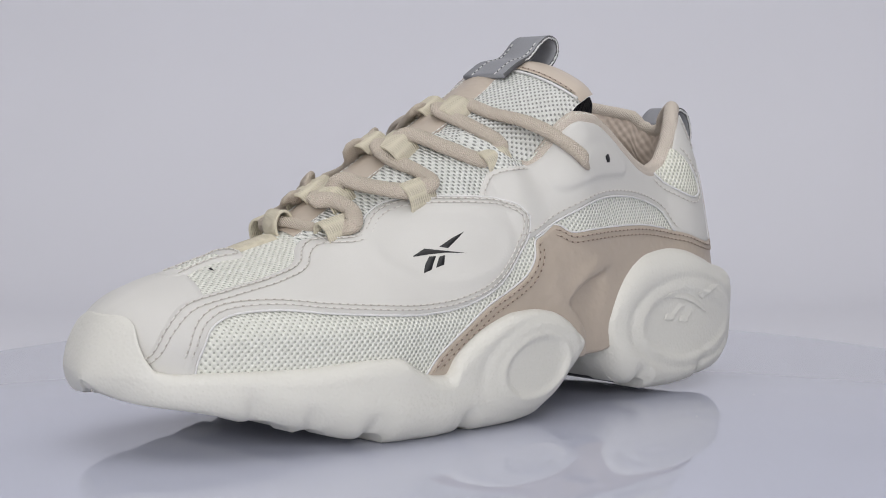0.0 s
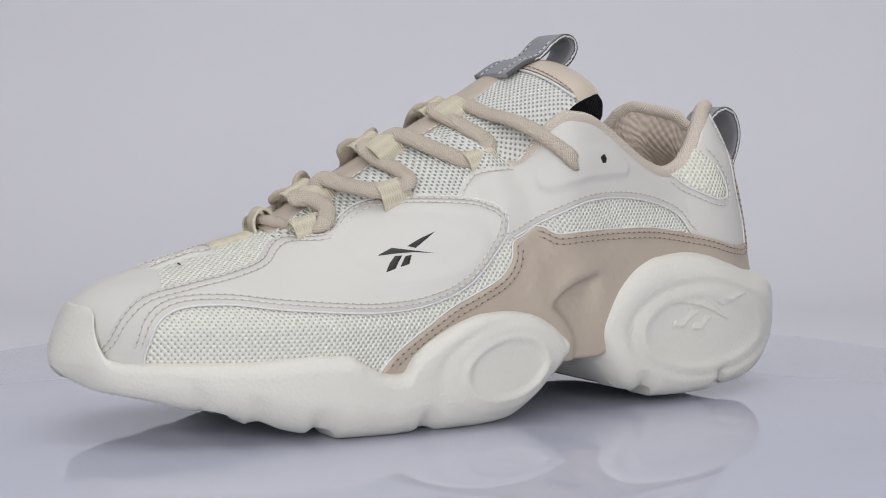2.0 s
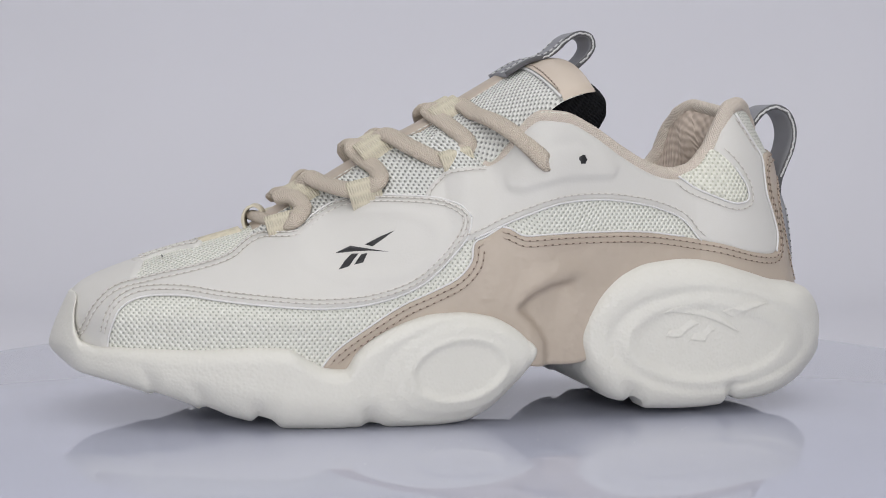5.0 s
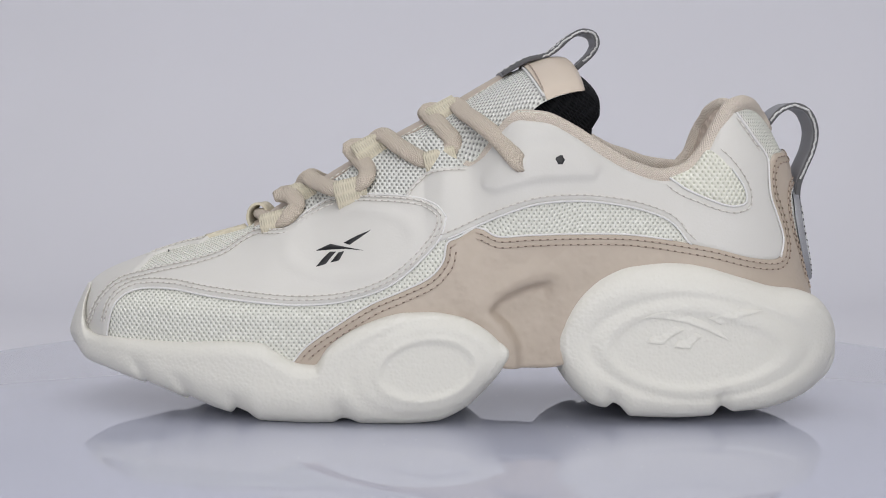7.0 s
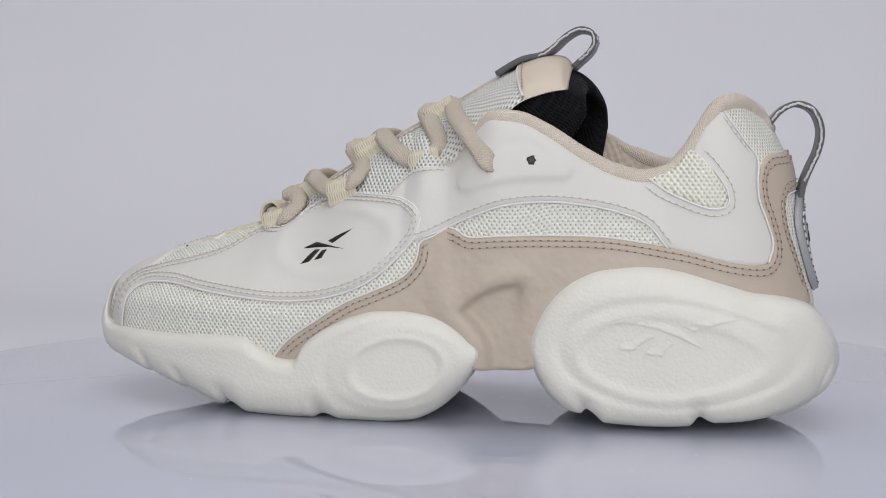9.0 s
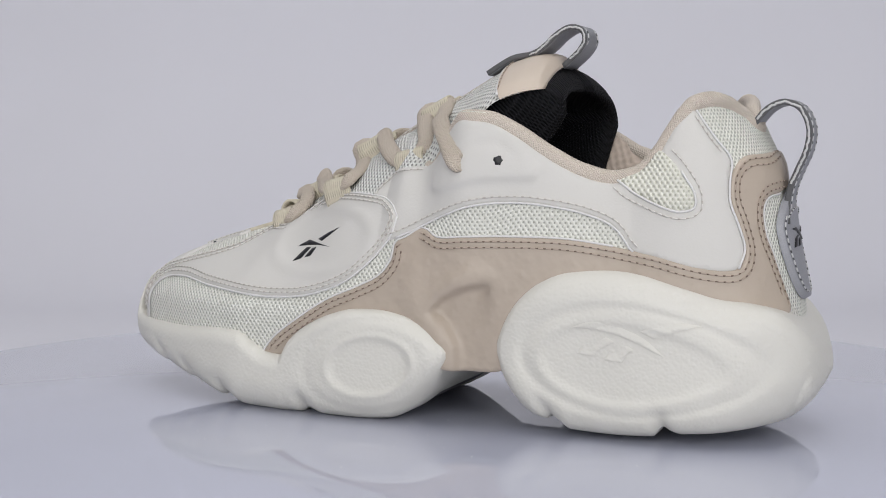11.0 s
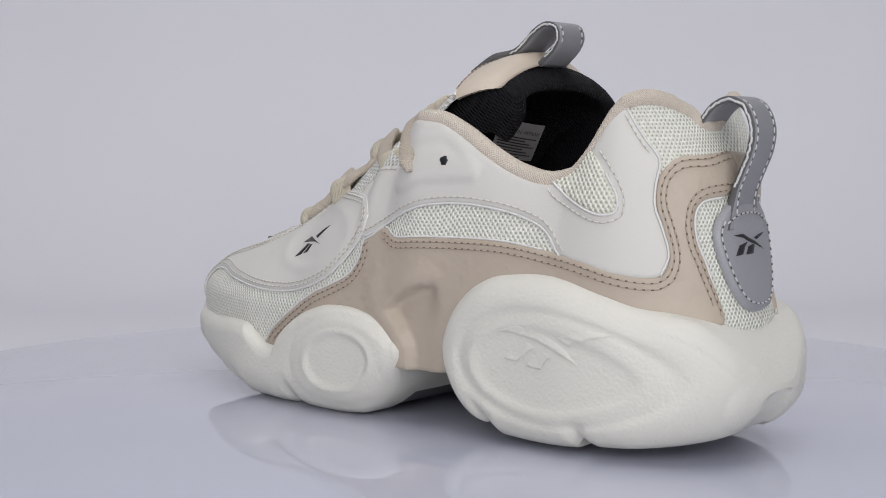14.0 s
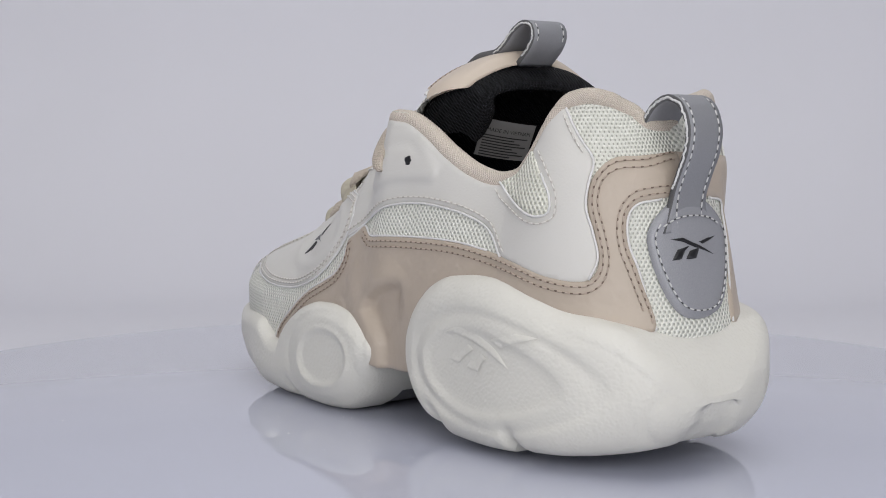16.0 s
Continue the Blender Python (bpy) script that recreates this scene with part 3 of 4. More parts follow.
def inset(outline, d, a, b, sharp=()):
    """The outline's stretch from its point a to its point b, moved inwards by d."""
    full = [Vector((p[0], p[1])) for p in spline(outline, True, 0.0012, sharp)]
    n = len(outline)
    area = sum(p.x * q.y - q.x * p.y for p, q in zip(full, full[1:] + full[:1]))
    ia = min(range(len(full)), key=lambda i: (full[i] - Vector(outline[a % n])).length)
    ib = min(range(len(full)), key=lambda i: (full[i] - Vector(outline[b % n])).length)
    if ib <= ia:
        ib += len(full)
    line = []
    for i in range(ia, ib + 1):
        p, t = full[i % len(full)], full[(i + 2) % len(full)] - full[(i - 2) % len(full)]
        nn = Vector((-t.y, t.x)).normalized() * (d if area > 0 else -d)
        line.append(p + nn)
    ok = edge_distance([tuple(p) for p in line], full) > d * 0.93
    runs, run = [], []
    for p, k in zip(line, ok):
        if k and (not run or (p - run[-1]).length < 0.006):
            run.append(p)
        else:
            runs.append(run)
            run = [p] if k else []
    runs.append(run)
    return [[tuple(p) for p in run][::3] for run in runs if len(run) > 9]


def logo_relief(x, z):
    q = ellipse(x, z, LOGO_C[0], LOGO_C[1], 0.026, 0.0125, 0.12)
    return 0.0006 * bumpf(q, 0.95, 0.13) - 0.0002 * bumpf(q, 0.6, 0.3)


def eyelet_relief(x, z):
    """A raised field round the eyelet with a crisp lower edge, hollowed towards the collar."""
    low = FIELD_LOW(x)
    edge = min(z - low, x - 0.0098, 0.0520 - x + 0.25 * (z - 0.094))
    lower = 1 / (1 + math.exp(-max(-0.02, min(0.02, edge)) / 0.00045))
    upper = 1 / (1 + math.exp(max(-0.03, min(0.03, z - FIELD_TOP(x))) / 0.0014))
    ring = bumpf((FIELD_TOP(x) - z) / 0.004, 0.9, 0.7) * max(0.0, min(1.0, (x - 0.016) / 0.006, (0.046 - x) / 0.008))
    return 0.0013 * lower * upper - 0.0007 * ring * lower


FIELD_LOW = pchip([(0.0095, 0.0890), (0.0106, 0.0874), (0.0130, 0.0868), (0.0219, 0.0892), (0.0312, 0.0912), (0.0416, 0.0916), (0.0489, 0.0917), (0.0508, 0.0930), (0.0518, 0.0955)])
FIELD_TOP = pchip([(0.0100, 0.0930), (0.0168, 0.0996), (0.0219, 0.1044), (0.0271, 0.1079), (0.0344, 0.1084), (0.0417, 0.1050), (0.0479, 0.1003), (0.0515, 0.0960)])


def fin_relief(x, z):
    f = FIN_TOP(x) - z
    r = x - FIN_LEFT(z)
    low = max(0.0, FIN_R[1] - z)
    right = FIN_R[0] - 0.001 - 0.12 * low - x
    edge = (1 / (1 + math.exp(-max(-0.02, f) / 0.0005))) * (1 / (1 + math.exp(-max(-0.02, r) / 0.0007))) * (1 / (1 + math.exp(-max(-0.05, right) / (0.0008 + 0.16 * low))))
    rim = math.exp(-((z - FIN_TOP(x) - 0.004) / 0.0035) ** 2) * math.exp(-((x - FIN_R[0] + 0.012) / 0.012) ** 2)
    swell = math.exp(-((x - FIN_LEFT(z) + 0.006) / 0.005) ** 2) / (1 + math.exp((z - 0.060) / 0.003))
    return -0.0040 * edge + 0.0012 * rim + 0.0008 * swell


LOGO_C = [(-0.0400, 0.0667)][0]
EYELET_C = [(0.0323, 0.1003)][0]
FIN_TOP = pchip([(0.0118, 0.0437), (0.0157, 0.0474), (0.0209, 0.0503), (0.0272, 0.0524), (0.0346, 0.0536)])
FIN_LEFT = pchip([(z, x) for x, z in [(0.0223, 0.0221), (0.0220, 0.0295), (0.0176, 0.0374), (0.0118, 0.0437), (0.0105, 0.0475)]])
FIN_R = [(0.0347, 0.0530)][0]

OVERLAY = [(-0.1353, 0.0270), (-0.1344, 0.0341), (-0.1308, 0.0431), (-0.1242, 0.0473), (-0.1101, 0.0488), (-0.0936, 0.0470), (-0.0759, 0.0455), (-0.0587, 0.0447), (-0.0417, 0.0464), (-0.0249, 0.0524), (-0.0134, 0.0617), (-0.0061, 0.0705), (-0.0043, 0.0773), (-0.0072, 0.0813), (-0.0137, 0.0838), (-0.0257, 0.0848), (-0.0394, 0.0844), (-0.0488, 0.0823), (-0.0567, 0.0778), (-0.0642, 0.0720), (-0.0769, 0.0706), (-0.0836, 0.0675), (-0.0903, 0.0631), (-0.1021, 0.0593), (-0.1183, 0.0555), (-0.1330, 0.0509), (-0.1408, 0.0435), (-0.1455, 0.0350), (-0.1532, 0.0253)]
QUARTER = [(-0.0195, 0.0850), (-0.0149, 0.0909), (-0.0095, 0.0948), (0.0001, 0.0961), (0.0048, 0.0963)] + [(x, top_line(x) - 0.0032) for x in (0.011, 0.016, 0.021, 0.027, 0.034, 0.044, 0.054, 0.064, 0.074, 0.082)] + [(0.0905, 0.0985), (0.0975, 0.1080), (0.1050, 0.1155), (0.1110, 0.1160), (0.1140, 0.1112), (0.1175, 0.1058), (0.1212, 0.1000), (0.1195, 0.0920), (0.1192, 0.0843), (0.1222, 0.0764), (0.1240, 0.0687), (0.1205, 0.0618)] + [(0.1054, 0.0616), (0.0915, 0.0653), (0.0859, 0.0671), (0.0794, 0.0751), (0.0689, 0.0797), (0.0541, 0.0827), (0.0416, 0.0835), (0.0271, 0.0821), (0.0167, 0.0785), (0.0064, 0.0739), (-0.0040, 0.0693), (-0.0114, 0.0679), (-0.0168, 0.0760)]
TAUPE_SIDE = [(-0.0619, 0.0230), (-0.0565, 0.0295), (-0.0437, 0.0386), (-0.0312, 0.0460), (-0.0207, 0.0504), (-0.0103, 0.0556), (-0.0055, 0.0615), (-0.0040, 0.0681), (0.0001, 0.0701), (0.0064, 0.0737), (0.0095, 0.0731), (0.0136, 0.0707), (0.0250, 0.0711), (0.0416, 0.0715), (0.0625, 0.0711), (0.0792, 0.0689), (0.0916, 0.0665), (0.1055, 0.0627), (0.1162, 0.0615)] + [(0.1212, 0.0625), (0.1241, 0.0676), (0.1226, 0.0760), (0.1196, 0.0843), (0.1200, 0.0925), (0.1232, 0.0972), (0.1291, 0.1003), (0.1431, 0.1012)] + [(UH + 0.0004, 0.1024), (UH + 0.0004, 0.0885)] + [(0.1505, 0.0872), (0.1390, 0.0854), (0.1357, 0.0818), (0.1357, 0.0735), (0.1390, 0.0652), (0.1433, 0.0464), (0.1269, 0.0464)] + [(0.1001, 0.0411), (0.0731, 0.0327), (0.0419, 0.0242), (0.0368, 0.0220), (0.0169, 0.0219), (0.0085, 0.0243), (-0.0208, 0.0242), (-0.0418, 0.0235), (-0.0535, 0.0205)]
VMESH = [(0.0790, 0.0915), (0.0860, 0.0950), (0.0930, 0.1025), (0.0965, 0.1005), (0.1010, 0.0950), (0.1056, 0.0872), (0.1055, 0.0828), (0.1000, 0.0812), (0.0890, 0.0850)]
for side in (True, False):
    overlay = panel("vamp_overlay", OVERLAY, LEATHER, shoe, "smooth off-white leather side overlay", sharp=(0, 30), mirrored=side, relief=logo_relief, thick=0.0014)
    quarter = panel("quarter_panel", QUARTER, LEATHER, shoe, "smooth off-white leather quarter panel", thick=0.0009, mirrored=side, relief=eyelet_relief, step=0.0011 if not side else 0.0016)
    side_panel = panel("side_panel", TAUPE_SIDE, TAUPE, shoe, "taupe textured leather side and heel panel", sharp=(0, 27, 28), mirrored=side, relief=fin_relief, step=0.0016 if side else 0.0011)
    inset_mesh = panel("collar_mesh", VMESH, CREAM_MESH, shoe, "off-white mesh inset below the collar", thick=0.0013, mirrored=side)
    trim("edge_trim", OVERLAY[0:13], 0.0004, EDGE, overlay, 0.0006, mirrored=side)
    trim("edge_trim", OVERLAY[12:20], 0.0004, EDGE, overlay, 0.0006, mirrored=side)
    trim("edge_trim", QUARTER[29:38], 0.0004, EDGE, quarter, 0.0007, mirrored=side)
    trim("edge_trim", QUARTER[18:27], 0.0004, EDGE, quarter, 0.0008, mirrored=side)
    trim("edge_trim", TAUPE_SIDE[0:10], 0.0004, EDGE, side_panel, 0.0005, mirrored=side)
    trim("edge_trim", TAUPE_SIDE[9:16], 0.0004, EDGE, side_panel, 0.0005, mirrored=side)
    trim("edge_trim", VMESH[4:9] + VMESH[:1], 0.0004, EDGE, inset_mesh, 0.0011, mirrored=side)
    trim("edge_trim", TAUPE_SIDE[29:35], 0.0004, EDGE, side_panel, 0.0006, mirrored=side)

for d in (0.0013, 0.0027):
    for row in inset(OVERLAY, d, 1, 19, (0, 30)):
        stitches("overlay_stitching", row, THREAD, overlay, 0.0015)
    for row in inset(OVERLAY, d, 19, 29, (0, 30)):
        stitches("overlay_stitching", row, THREAD, overlay, 0.0015)
for d in (0.0019, 0.0040):
    for row in inset(TAUPE_SIDE, d, 0, 8, (0,)):
        stitches("panel_stitching", row, THREAD_T, side_panel, 0.0013)
    for row in inset(TAUPE_SIDE, d, 9, 27, (0,)):
        stitches("panel_stitching", row, THREAD_T, side_panel, 0.0013)
    for row in inset(TAUPE_SIDE, d, 28, 34, (0,)):
        stitches("panel_stitching", row, THREAD_T, side_panel, 0.0013)
for row in inset(QUARTER, 0.0022, 29, 38):
    stitches("quarter_stitching", row, THREAD, quarter, 0.0011)
for row in inset(QUARTER, 0.0018, 0, 4):
    stitches("quarter_stitching", row, THREAD, quarter, 0.0011)
for row in inset(QUARTER, 0.0022, 18, 21):
    stitches("quarter_stitching", row, THREAD, quarter, 0.0011)
for row in inset(VMESH, -0.0024, 3, 9):
    stitches("collar_stitching", row, THREAD, inset_mesh, 0.0011)


THROAT = [(-0.088, 0.0610)] + [(x, z - 0.004) for x, z in reversed(OVERLAY[13:21])] + [(-0.0060, 0.0860), (0.0060, 0.0935), (0.0035, 0.0985), (-0.004, 0.1090), (-0.0124, 0.1105)] + [(x, z - 0.0012) for x, z in reversed(RIDGE[7:12])]
for side in (True, False):
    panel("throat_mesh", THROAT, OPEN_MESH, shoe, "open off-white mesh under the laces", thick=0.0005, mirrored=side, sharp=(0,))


# side badge, three slim black shapes
def badge(name, shapes, material, place, lift=0.0, thick=0.0004, parent=None):
    for sh in shapes:
        panel(name, sh, material, parent or shoe, thick=thick, sharp=tuple(range(len(sh))), step=0.0008, lift=lift, round_off=0.0002, place=place)


def on_overlay(u, z, h):
    return on_upper(u, z, h + 0.0014 + logo_relief(u, z))


SIDE_BADGE = [[(-0.0534, 0.0632), (-0.0472, 0.0660), (-0.0419, 0.0653), (-0.0341, 0.0643), (-0.0412, 0.0645), (-0.0470, 0.0640)],
              [(-0.0422, 0.0666), (-0.0397, 0.0660), (-0.0356, 0.0689), (-0.0316, 0.0719), (-0.0367, 0.0696)],
              [(-0.0528, 0.0576), (-0.0489, 0.0589), (-0.0468, 0.0614), (-0.0449, 0.0634), (-0.0473, 0.0633), (-0.0501, 0.0608)],
              [(-0.0471, 0.0595), (-0.0438, 0.0604), (-0.0418, 0.0637), (-0.0440, 0.0632)]]
badge("black_badge", SIDE_BADGE, INK, on_overlay, thick=0.0003, parent=overlay)
# embossed mark on the heel: creases along the lower edges, fading upwards
CREASES = [[(0.0660, 0.0406), (0.0721, 0.0407), (0.0782, 0.0399), (0.0831, 0.0389), (0.0905, 0.0363), (0.0956, 0.0338), (0.1000, 0.0319)],
           [(0.0910, 0.0407), (0.0958, 0.0382), (0.1028, 0.0408), (0.1127, 0.0433)],
           [(0.0684, 0.0317), (0.0743, 0.0310), (0.0783, 0.0343), (0.0823, 0.0365)],
           [(0.0784, 0.0300), (0.0847, 0.0294), (0.0864, 0.0321), (0.0891, 0.0342)]]
UPPERS = [[(0.0920, 0.0385), (0.0830, 0.0424), (0.0740, 0.0432)], [(0.1020, 0.0440), (0.0955, 0.0424)], [(0.0780, 0.0382), (0.0715, 0.0352)], [(0.0850, 0.0357), (0.0805, 0.0332)]]


def crease_height(line):
    def f(x, z):
        best = 1.0
        for (x0, z0), (x1, z1) in zip(line, line[1:]):
            k = max(0.0, min(1.0, ((x - x0) * (x1 - x0) + (z - z0) * (z1 - z0)) / ((x1 - x0) ** 2 + (z1 - z0) ** 2)))
            best = min(best, math.hypot(x - x0 - k * (x1 - x0), z - z0 - k * (z1 - z0)))
        return 0.0007 * max(0.0, 1 - best / 0.0034) - 0.0001
    return f


for low, high in zip(CREASES, UPPERS):
    panel("embossed_mark", low + high, FOAM, heel_sole, thick=0.0002, sharp=(0, len(low) - 1) + ((1,) if len(low) == 4 else ()), step=0.0007, round_off=0.0002, relief=crease_height(low), place=on_heel_sole)

# toe cap


def toe_cap():
    nv, n = 30, 41
    verts = []
    for i in range(n):
        for j in range(2 * nv - 1):
            f = math.sin(math.pi / 2 * min(j, 2 * nv - 2 - j) / (nv - 1))
            end = -0.137 + 0.017 * max(0, (f - 0.35) / 0.65) ** 1.3
            u = TOE + (end - TOE) * (i / 40) ** 1.6
            z0, z1 = zrange(u)
            k = min(1, (end - u) / 0.0008)
            z = z0 + (z1 - z0) * f
            w = u if j < nv else 2 * UH - u
            if f > 0.97:
                p = surf(w, z)
                verts.append((p[0], p[1], p[2] + 0.0010 * k))
            else:
                verts.append(on_upper(w, z, 0.0010 * k))
    link("toe_cap", verts, grid_faces(n, 2 * nv - 1), LEATHER, shoe, "smooth off-white leather toe cap")


toe_cap()
panel("toe_strip", [(-0.124, -0.007), (-0.115, -0.0055), (-0.107, -0.006), (-0.101, -0.009), (-0.098, -0.004), (-0.098, 0.004), (-0.101, 0.009), (-0.107, 0.006), (-0.115, 0.0055), (-0.124, 0.007)], LEATHER, shoe, "narrow off-white leather strip over the toe", place=on_top, step=0.0012)
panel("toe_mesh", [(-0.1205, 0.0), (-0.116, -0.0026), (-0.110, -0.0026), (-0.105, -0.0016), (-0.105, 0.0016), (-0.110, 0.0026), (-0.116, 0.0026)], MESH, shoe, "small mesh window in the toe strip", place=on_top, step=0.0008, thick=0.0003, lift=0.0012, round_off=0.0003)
stitches("toe_stitching", [(-0.122, -0.0045), (-0.112, -0.0035), (-0.106, -0.004), (-0.101, -0.0065), (-0.0995, 0.0), (-0.101, 0.0065), (-0.106, 0.004), (-0.112, 0.0035), (-0.122, 0.0045)], THREAD, shoe, 0.0014, place=on_top)
panel("toe_strap", [(-0.100, -0.004), (-0.083, -0.0045), (-0.083, 0.0045), (-0.100, 0.004)], WEB, shoe, "beige webbing strap at the foot of the laces", place=on_top, thick=0.0016, sharp=(0, 1, 2, 3))

MARK = [(-0.1138, 0.0605)][0]
panel("mark", [(MARK[0] + 0.0003 * math.cos(a), MARK[1] + 0.0003 * math.sin(a)) for a in np.linspace(0, 2 * math.pi, 8, endpoint=False)], INK, shoe, "tiny black mark", thick=0.0006, step=0.0003, round_off=0.0002, lift=0.0009)

# collar and lining


def lining(name, us, material, label):
    nv = 16
    verts = []
    for u in us:
        z1 = zrange(u)[1]
        for j in range(nv):
            q = j / (nv - 1)
            z = z1 - 0.001 - (z1 - 0.035) * q
            a = 0.0015 + 0.006 * math.sin(min(1, q * 4) * math.pi / 2) + (0.003 if u < UH else 0.006) * bumpf(q, 0.2, 0.14)
            p, n = surf(u, z), normal(u, min(z, z1 - 0.002))
            l = math.hypot(n[0], n[1]) or 1
            verts.append((p[0] - n[0] / l * a, p[1] - n[1] / l * a, z))
    run, uvs = 0.0, []
    for i in range(len(us)):
        run += math.dist(verts[i * nv + 5], verts[(i - 1) * nv + 5]) if i else 0.0
        down = 0.0
        for j in range(nv):
            down += math.dist(verts[i * nv + j], verts[i * nv + j - 1]) if j else 0.0
            uvs.append((run, down))
    return link(name, verts, grid_faces(len(us), nv), material, shoe, label, uvs=uvs)


lining("lining", list(np.linspace(0.052, 2 * UH - 0.056, 110)), HONEY, "padded taupe honeycomb collar lining")
lining("front_lining", list(np.linspace(-0.006, 0.052, 20)), BLACK, "black lining beside the tongue")
lining("front_lining", list(np.linspace(2 * UH - 0.056, 2 * UH + 0.006, 20)), BLACK, "black lining beside the tongue")
RIM_R = pchip([(0.0, 0.0027), (0.03, 0.0033), (0.07, 0.0037), (0.10, 0.0034), (0.16, 0.0028)])


def collar_rim():
    us = [0.003 + (UH - 0.003) * i / 110 for i in range(111)]
    full = us + [2 * UH - u for u in reversed(us[:-1])]
    path = []
    for u in full:
        z1 = zrange(u)[1]
        p, n = surf(u, z1 - 0.002), normal(u, z1 - 0.003)
        l = math.hypot(n[0], n[1]) or 1
        v = min(u, 2 * UH - u)
        back = 0.0016 + 0.0009 * max(0.0, min(1.0, (0.115 - v) / 0.02))
        if u > UH and v < 0.075:
            back -= 0.0025 * min(1, (0.075 - v) / 0.01)
        path.append(Vector((p[0] - n[0] / l * back, p[1] - n[1] / l * back, z1 - 0.0025)))
    sides = 12
    verts = []
    n = len(path)
    for i, p in enumerate(path):
        t = (path[min(i + 1, n - 1)] - path[max(i - 1, 0)]).normalized()
        w = t.cross(Vector((0, 0, 1))).normalized()
        v = w.cross(t)
        q = 2 * UH - full[i]
        r = RIM_R(min(full[i], q)) * (1 - 0.3 * max(0, min(1, (0.075 - q) / 0.01)))
        for s in range(sides):
            a = 2 * math.pi * s / sides
            verts.append(tuple(p + (w * math.cos(a) + v * math.sin(a)) * r))
    return link("collar_rim", verts, grid_faces(n, sides, False, True), RIM, shoe, "soft taupe knitted collar edge", uvs=[(full[i // sides], 0.0018 * abs(i % sides - sides / 2)) for i in range(len(verts))])


collar_rim()


def insole():
    verts, n = [], 40
    for i in range(n):
        x = -0.03 + 0.16 * i / (n - 1)
        p = surf(x if x < XC else XC + LQ * math.asin(min(1, ((x - XC) / (HEEL(0.045) - XC)))) / (math.pi / 2), 0.045)
        h = abs(p[1] - CENTRE(x)) - 0.004
        verts += [(x, CENTRE(x) - max(0.002, h), 0.046), (x, CENTRE(x) + max(0.002, h), 0.046)]
    link("insole", verts, grid_faces(n, 2), BLACK, shoe, "dark insole inside the shoe")


insole()

# tongue
T_RIDGE = spline([(x, 0.003, z) for x, z in [(-0.0249, 0.1053), (-0.0089, 0.1139), (0.0001, 0.1189), (0.0115, 0.1257), (0.0205, 0.1311), (0.0296, 0.1351), (0.0386, 0.1376), (0.0454, 0.1376), (0.0486, 0.1353)]], step=0.0015)
T_ACC = [0.0]
for a_, b_ in zip(T_RIDGE, T_RIDGE[1:]):
    T_ACC.append(T_ACC[-1] + (b_ - a_).length)
T_LEN = T_ACC[-1]
T_HALF = pchip([(0.0, 0.026), (0.25, 0.038), (0.5, 0.042), (0.75, 0.042), (0.85, 0.0405), (0.93, 0.0375), (0.98, 0.031), (1.0, 0.026)])
T_DROP = pchip([(0.0, 0.018), (0.3, 0.026), (0.5, 0.022), (0.75, 0.0145), (0.92, 0.0138), (1.0, 0.010)])


def tongue_point(s, v, h):
    """s across from -1 to 1, v from root to tip, h above the face."""
    d = min(max(v, 0), 1) * T_LEN
    i = max(0, min(len(T_ACC) - 2, int(np.searchsorted(T_ACC, d)) - 1))
    k = (d - T_ACC[i]) / (T_ACC[i + 1] - T_ACC[i])
    p = T_RIDGE[i].lerp(T_RIDGE[i + 1], k)
    t = T_RIDGE[min(i + 5, len(T_ACC) - 1)] - T_RIDGE[max(0, i - 5)]
    if v > 0.8:
        t = t.lerp(Vector((0.8, 0, 0.55)) * t.length, min(1, (v - 0.8) / 0.1))
    nrm = Vector((-t.z, 0, t.x)).normalized()
    drop = T_DROP(v)
    out = (nrm + Vector((0, 1, 0)) * (2 * drop * s / T_HALF(v)) * 0.8).normalized() if h > 0 else nrm
    down = Vector((0.25, 0, -0.97)) * (drop * abs(s) ** 2.2 if s < 0 else 1.6 * drop * s ** 1.8)
    return tuple(p + Vector((0, T_HALF(v) * s, 0)) + down + out * h)


def tongue_sheet(name, s0, s1, v0, v1, h0, h1, material, label="", ns=44, nv=44, parent=None, reach=0.0, rim=3, corner=0.0, tail=0.0):
    """A padded slab of the tongue between two heights over its face."""
    top, low, uv = [], [], []
    for i in range(ns):
        s = s0 + (s1 - s0) * i / (ns - 1)
        for j in range(nv):
            va = v0 + corner * max(0.0, (abs(s) - 0.3) / 0.67) ** 2
            v = va + (v1 - tail * s * s - va) * j / (nv - 1)
            e = min(1, min(i, ns - 1 - i, nv - 1 - j) / rim)
            k = math.sqrt(max(0, 1 - (1 - e) ** 2))
            mid = (h0 + h1) / 2
            push = Vector((0.9, 0, -0.44)) * reach * v ** 4
            top.append(tuple(Vector(tongue_point(s, v, mid + (h1 - mid) * k)) + push))
            low.append(tuple(Vector(tongue_point(s, v, mid + (h0 - mid) * k)) + push * 1.25))
            uv.append((s * 0.036, v * T_LEN))
    f = grid_faces(ns, nv)
    off = len(top)
    faces = f + [tuple(off + q for q in reversed(x)) for x in f]
    return link(name, top + low, faces, material, parent or shoe, label, uvs=uv + uv)


PAD_W = pchip([(0.25, 0.026), (0.5, 0.032), (0.75, 0.0370), (0.88, 0.0360), (1.0, 0.0325)])
PAD_G = pchip([(0.25, 0.034), (0.5, 0.032), (0.74, 0.0175), (1.0, 0.0135)])


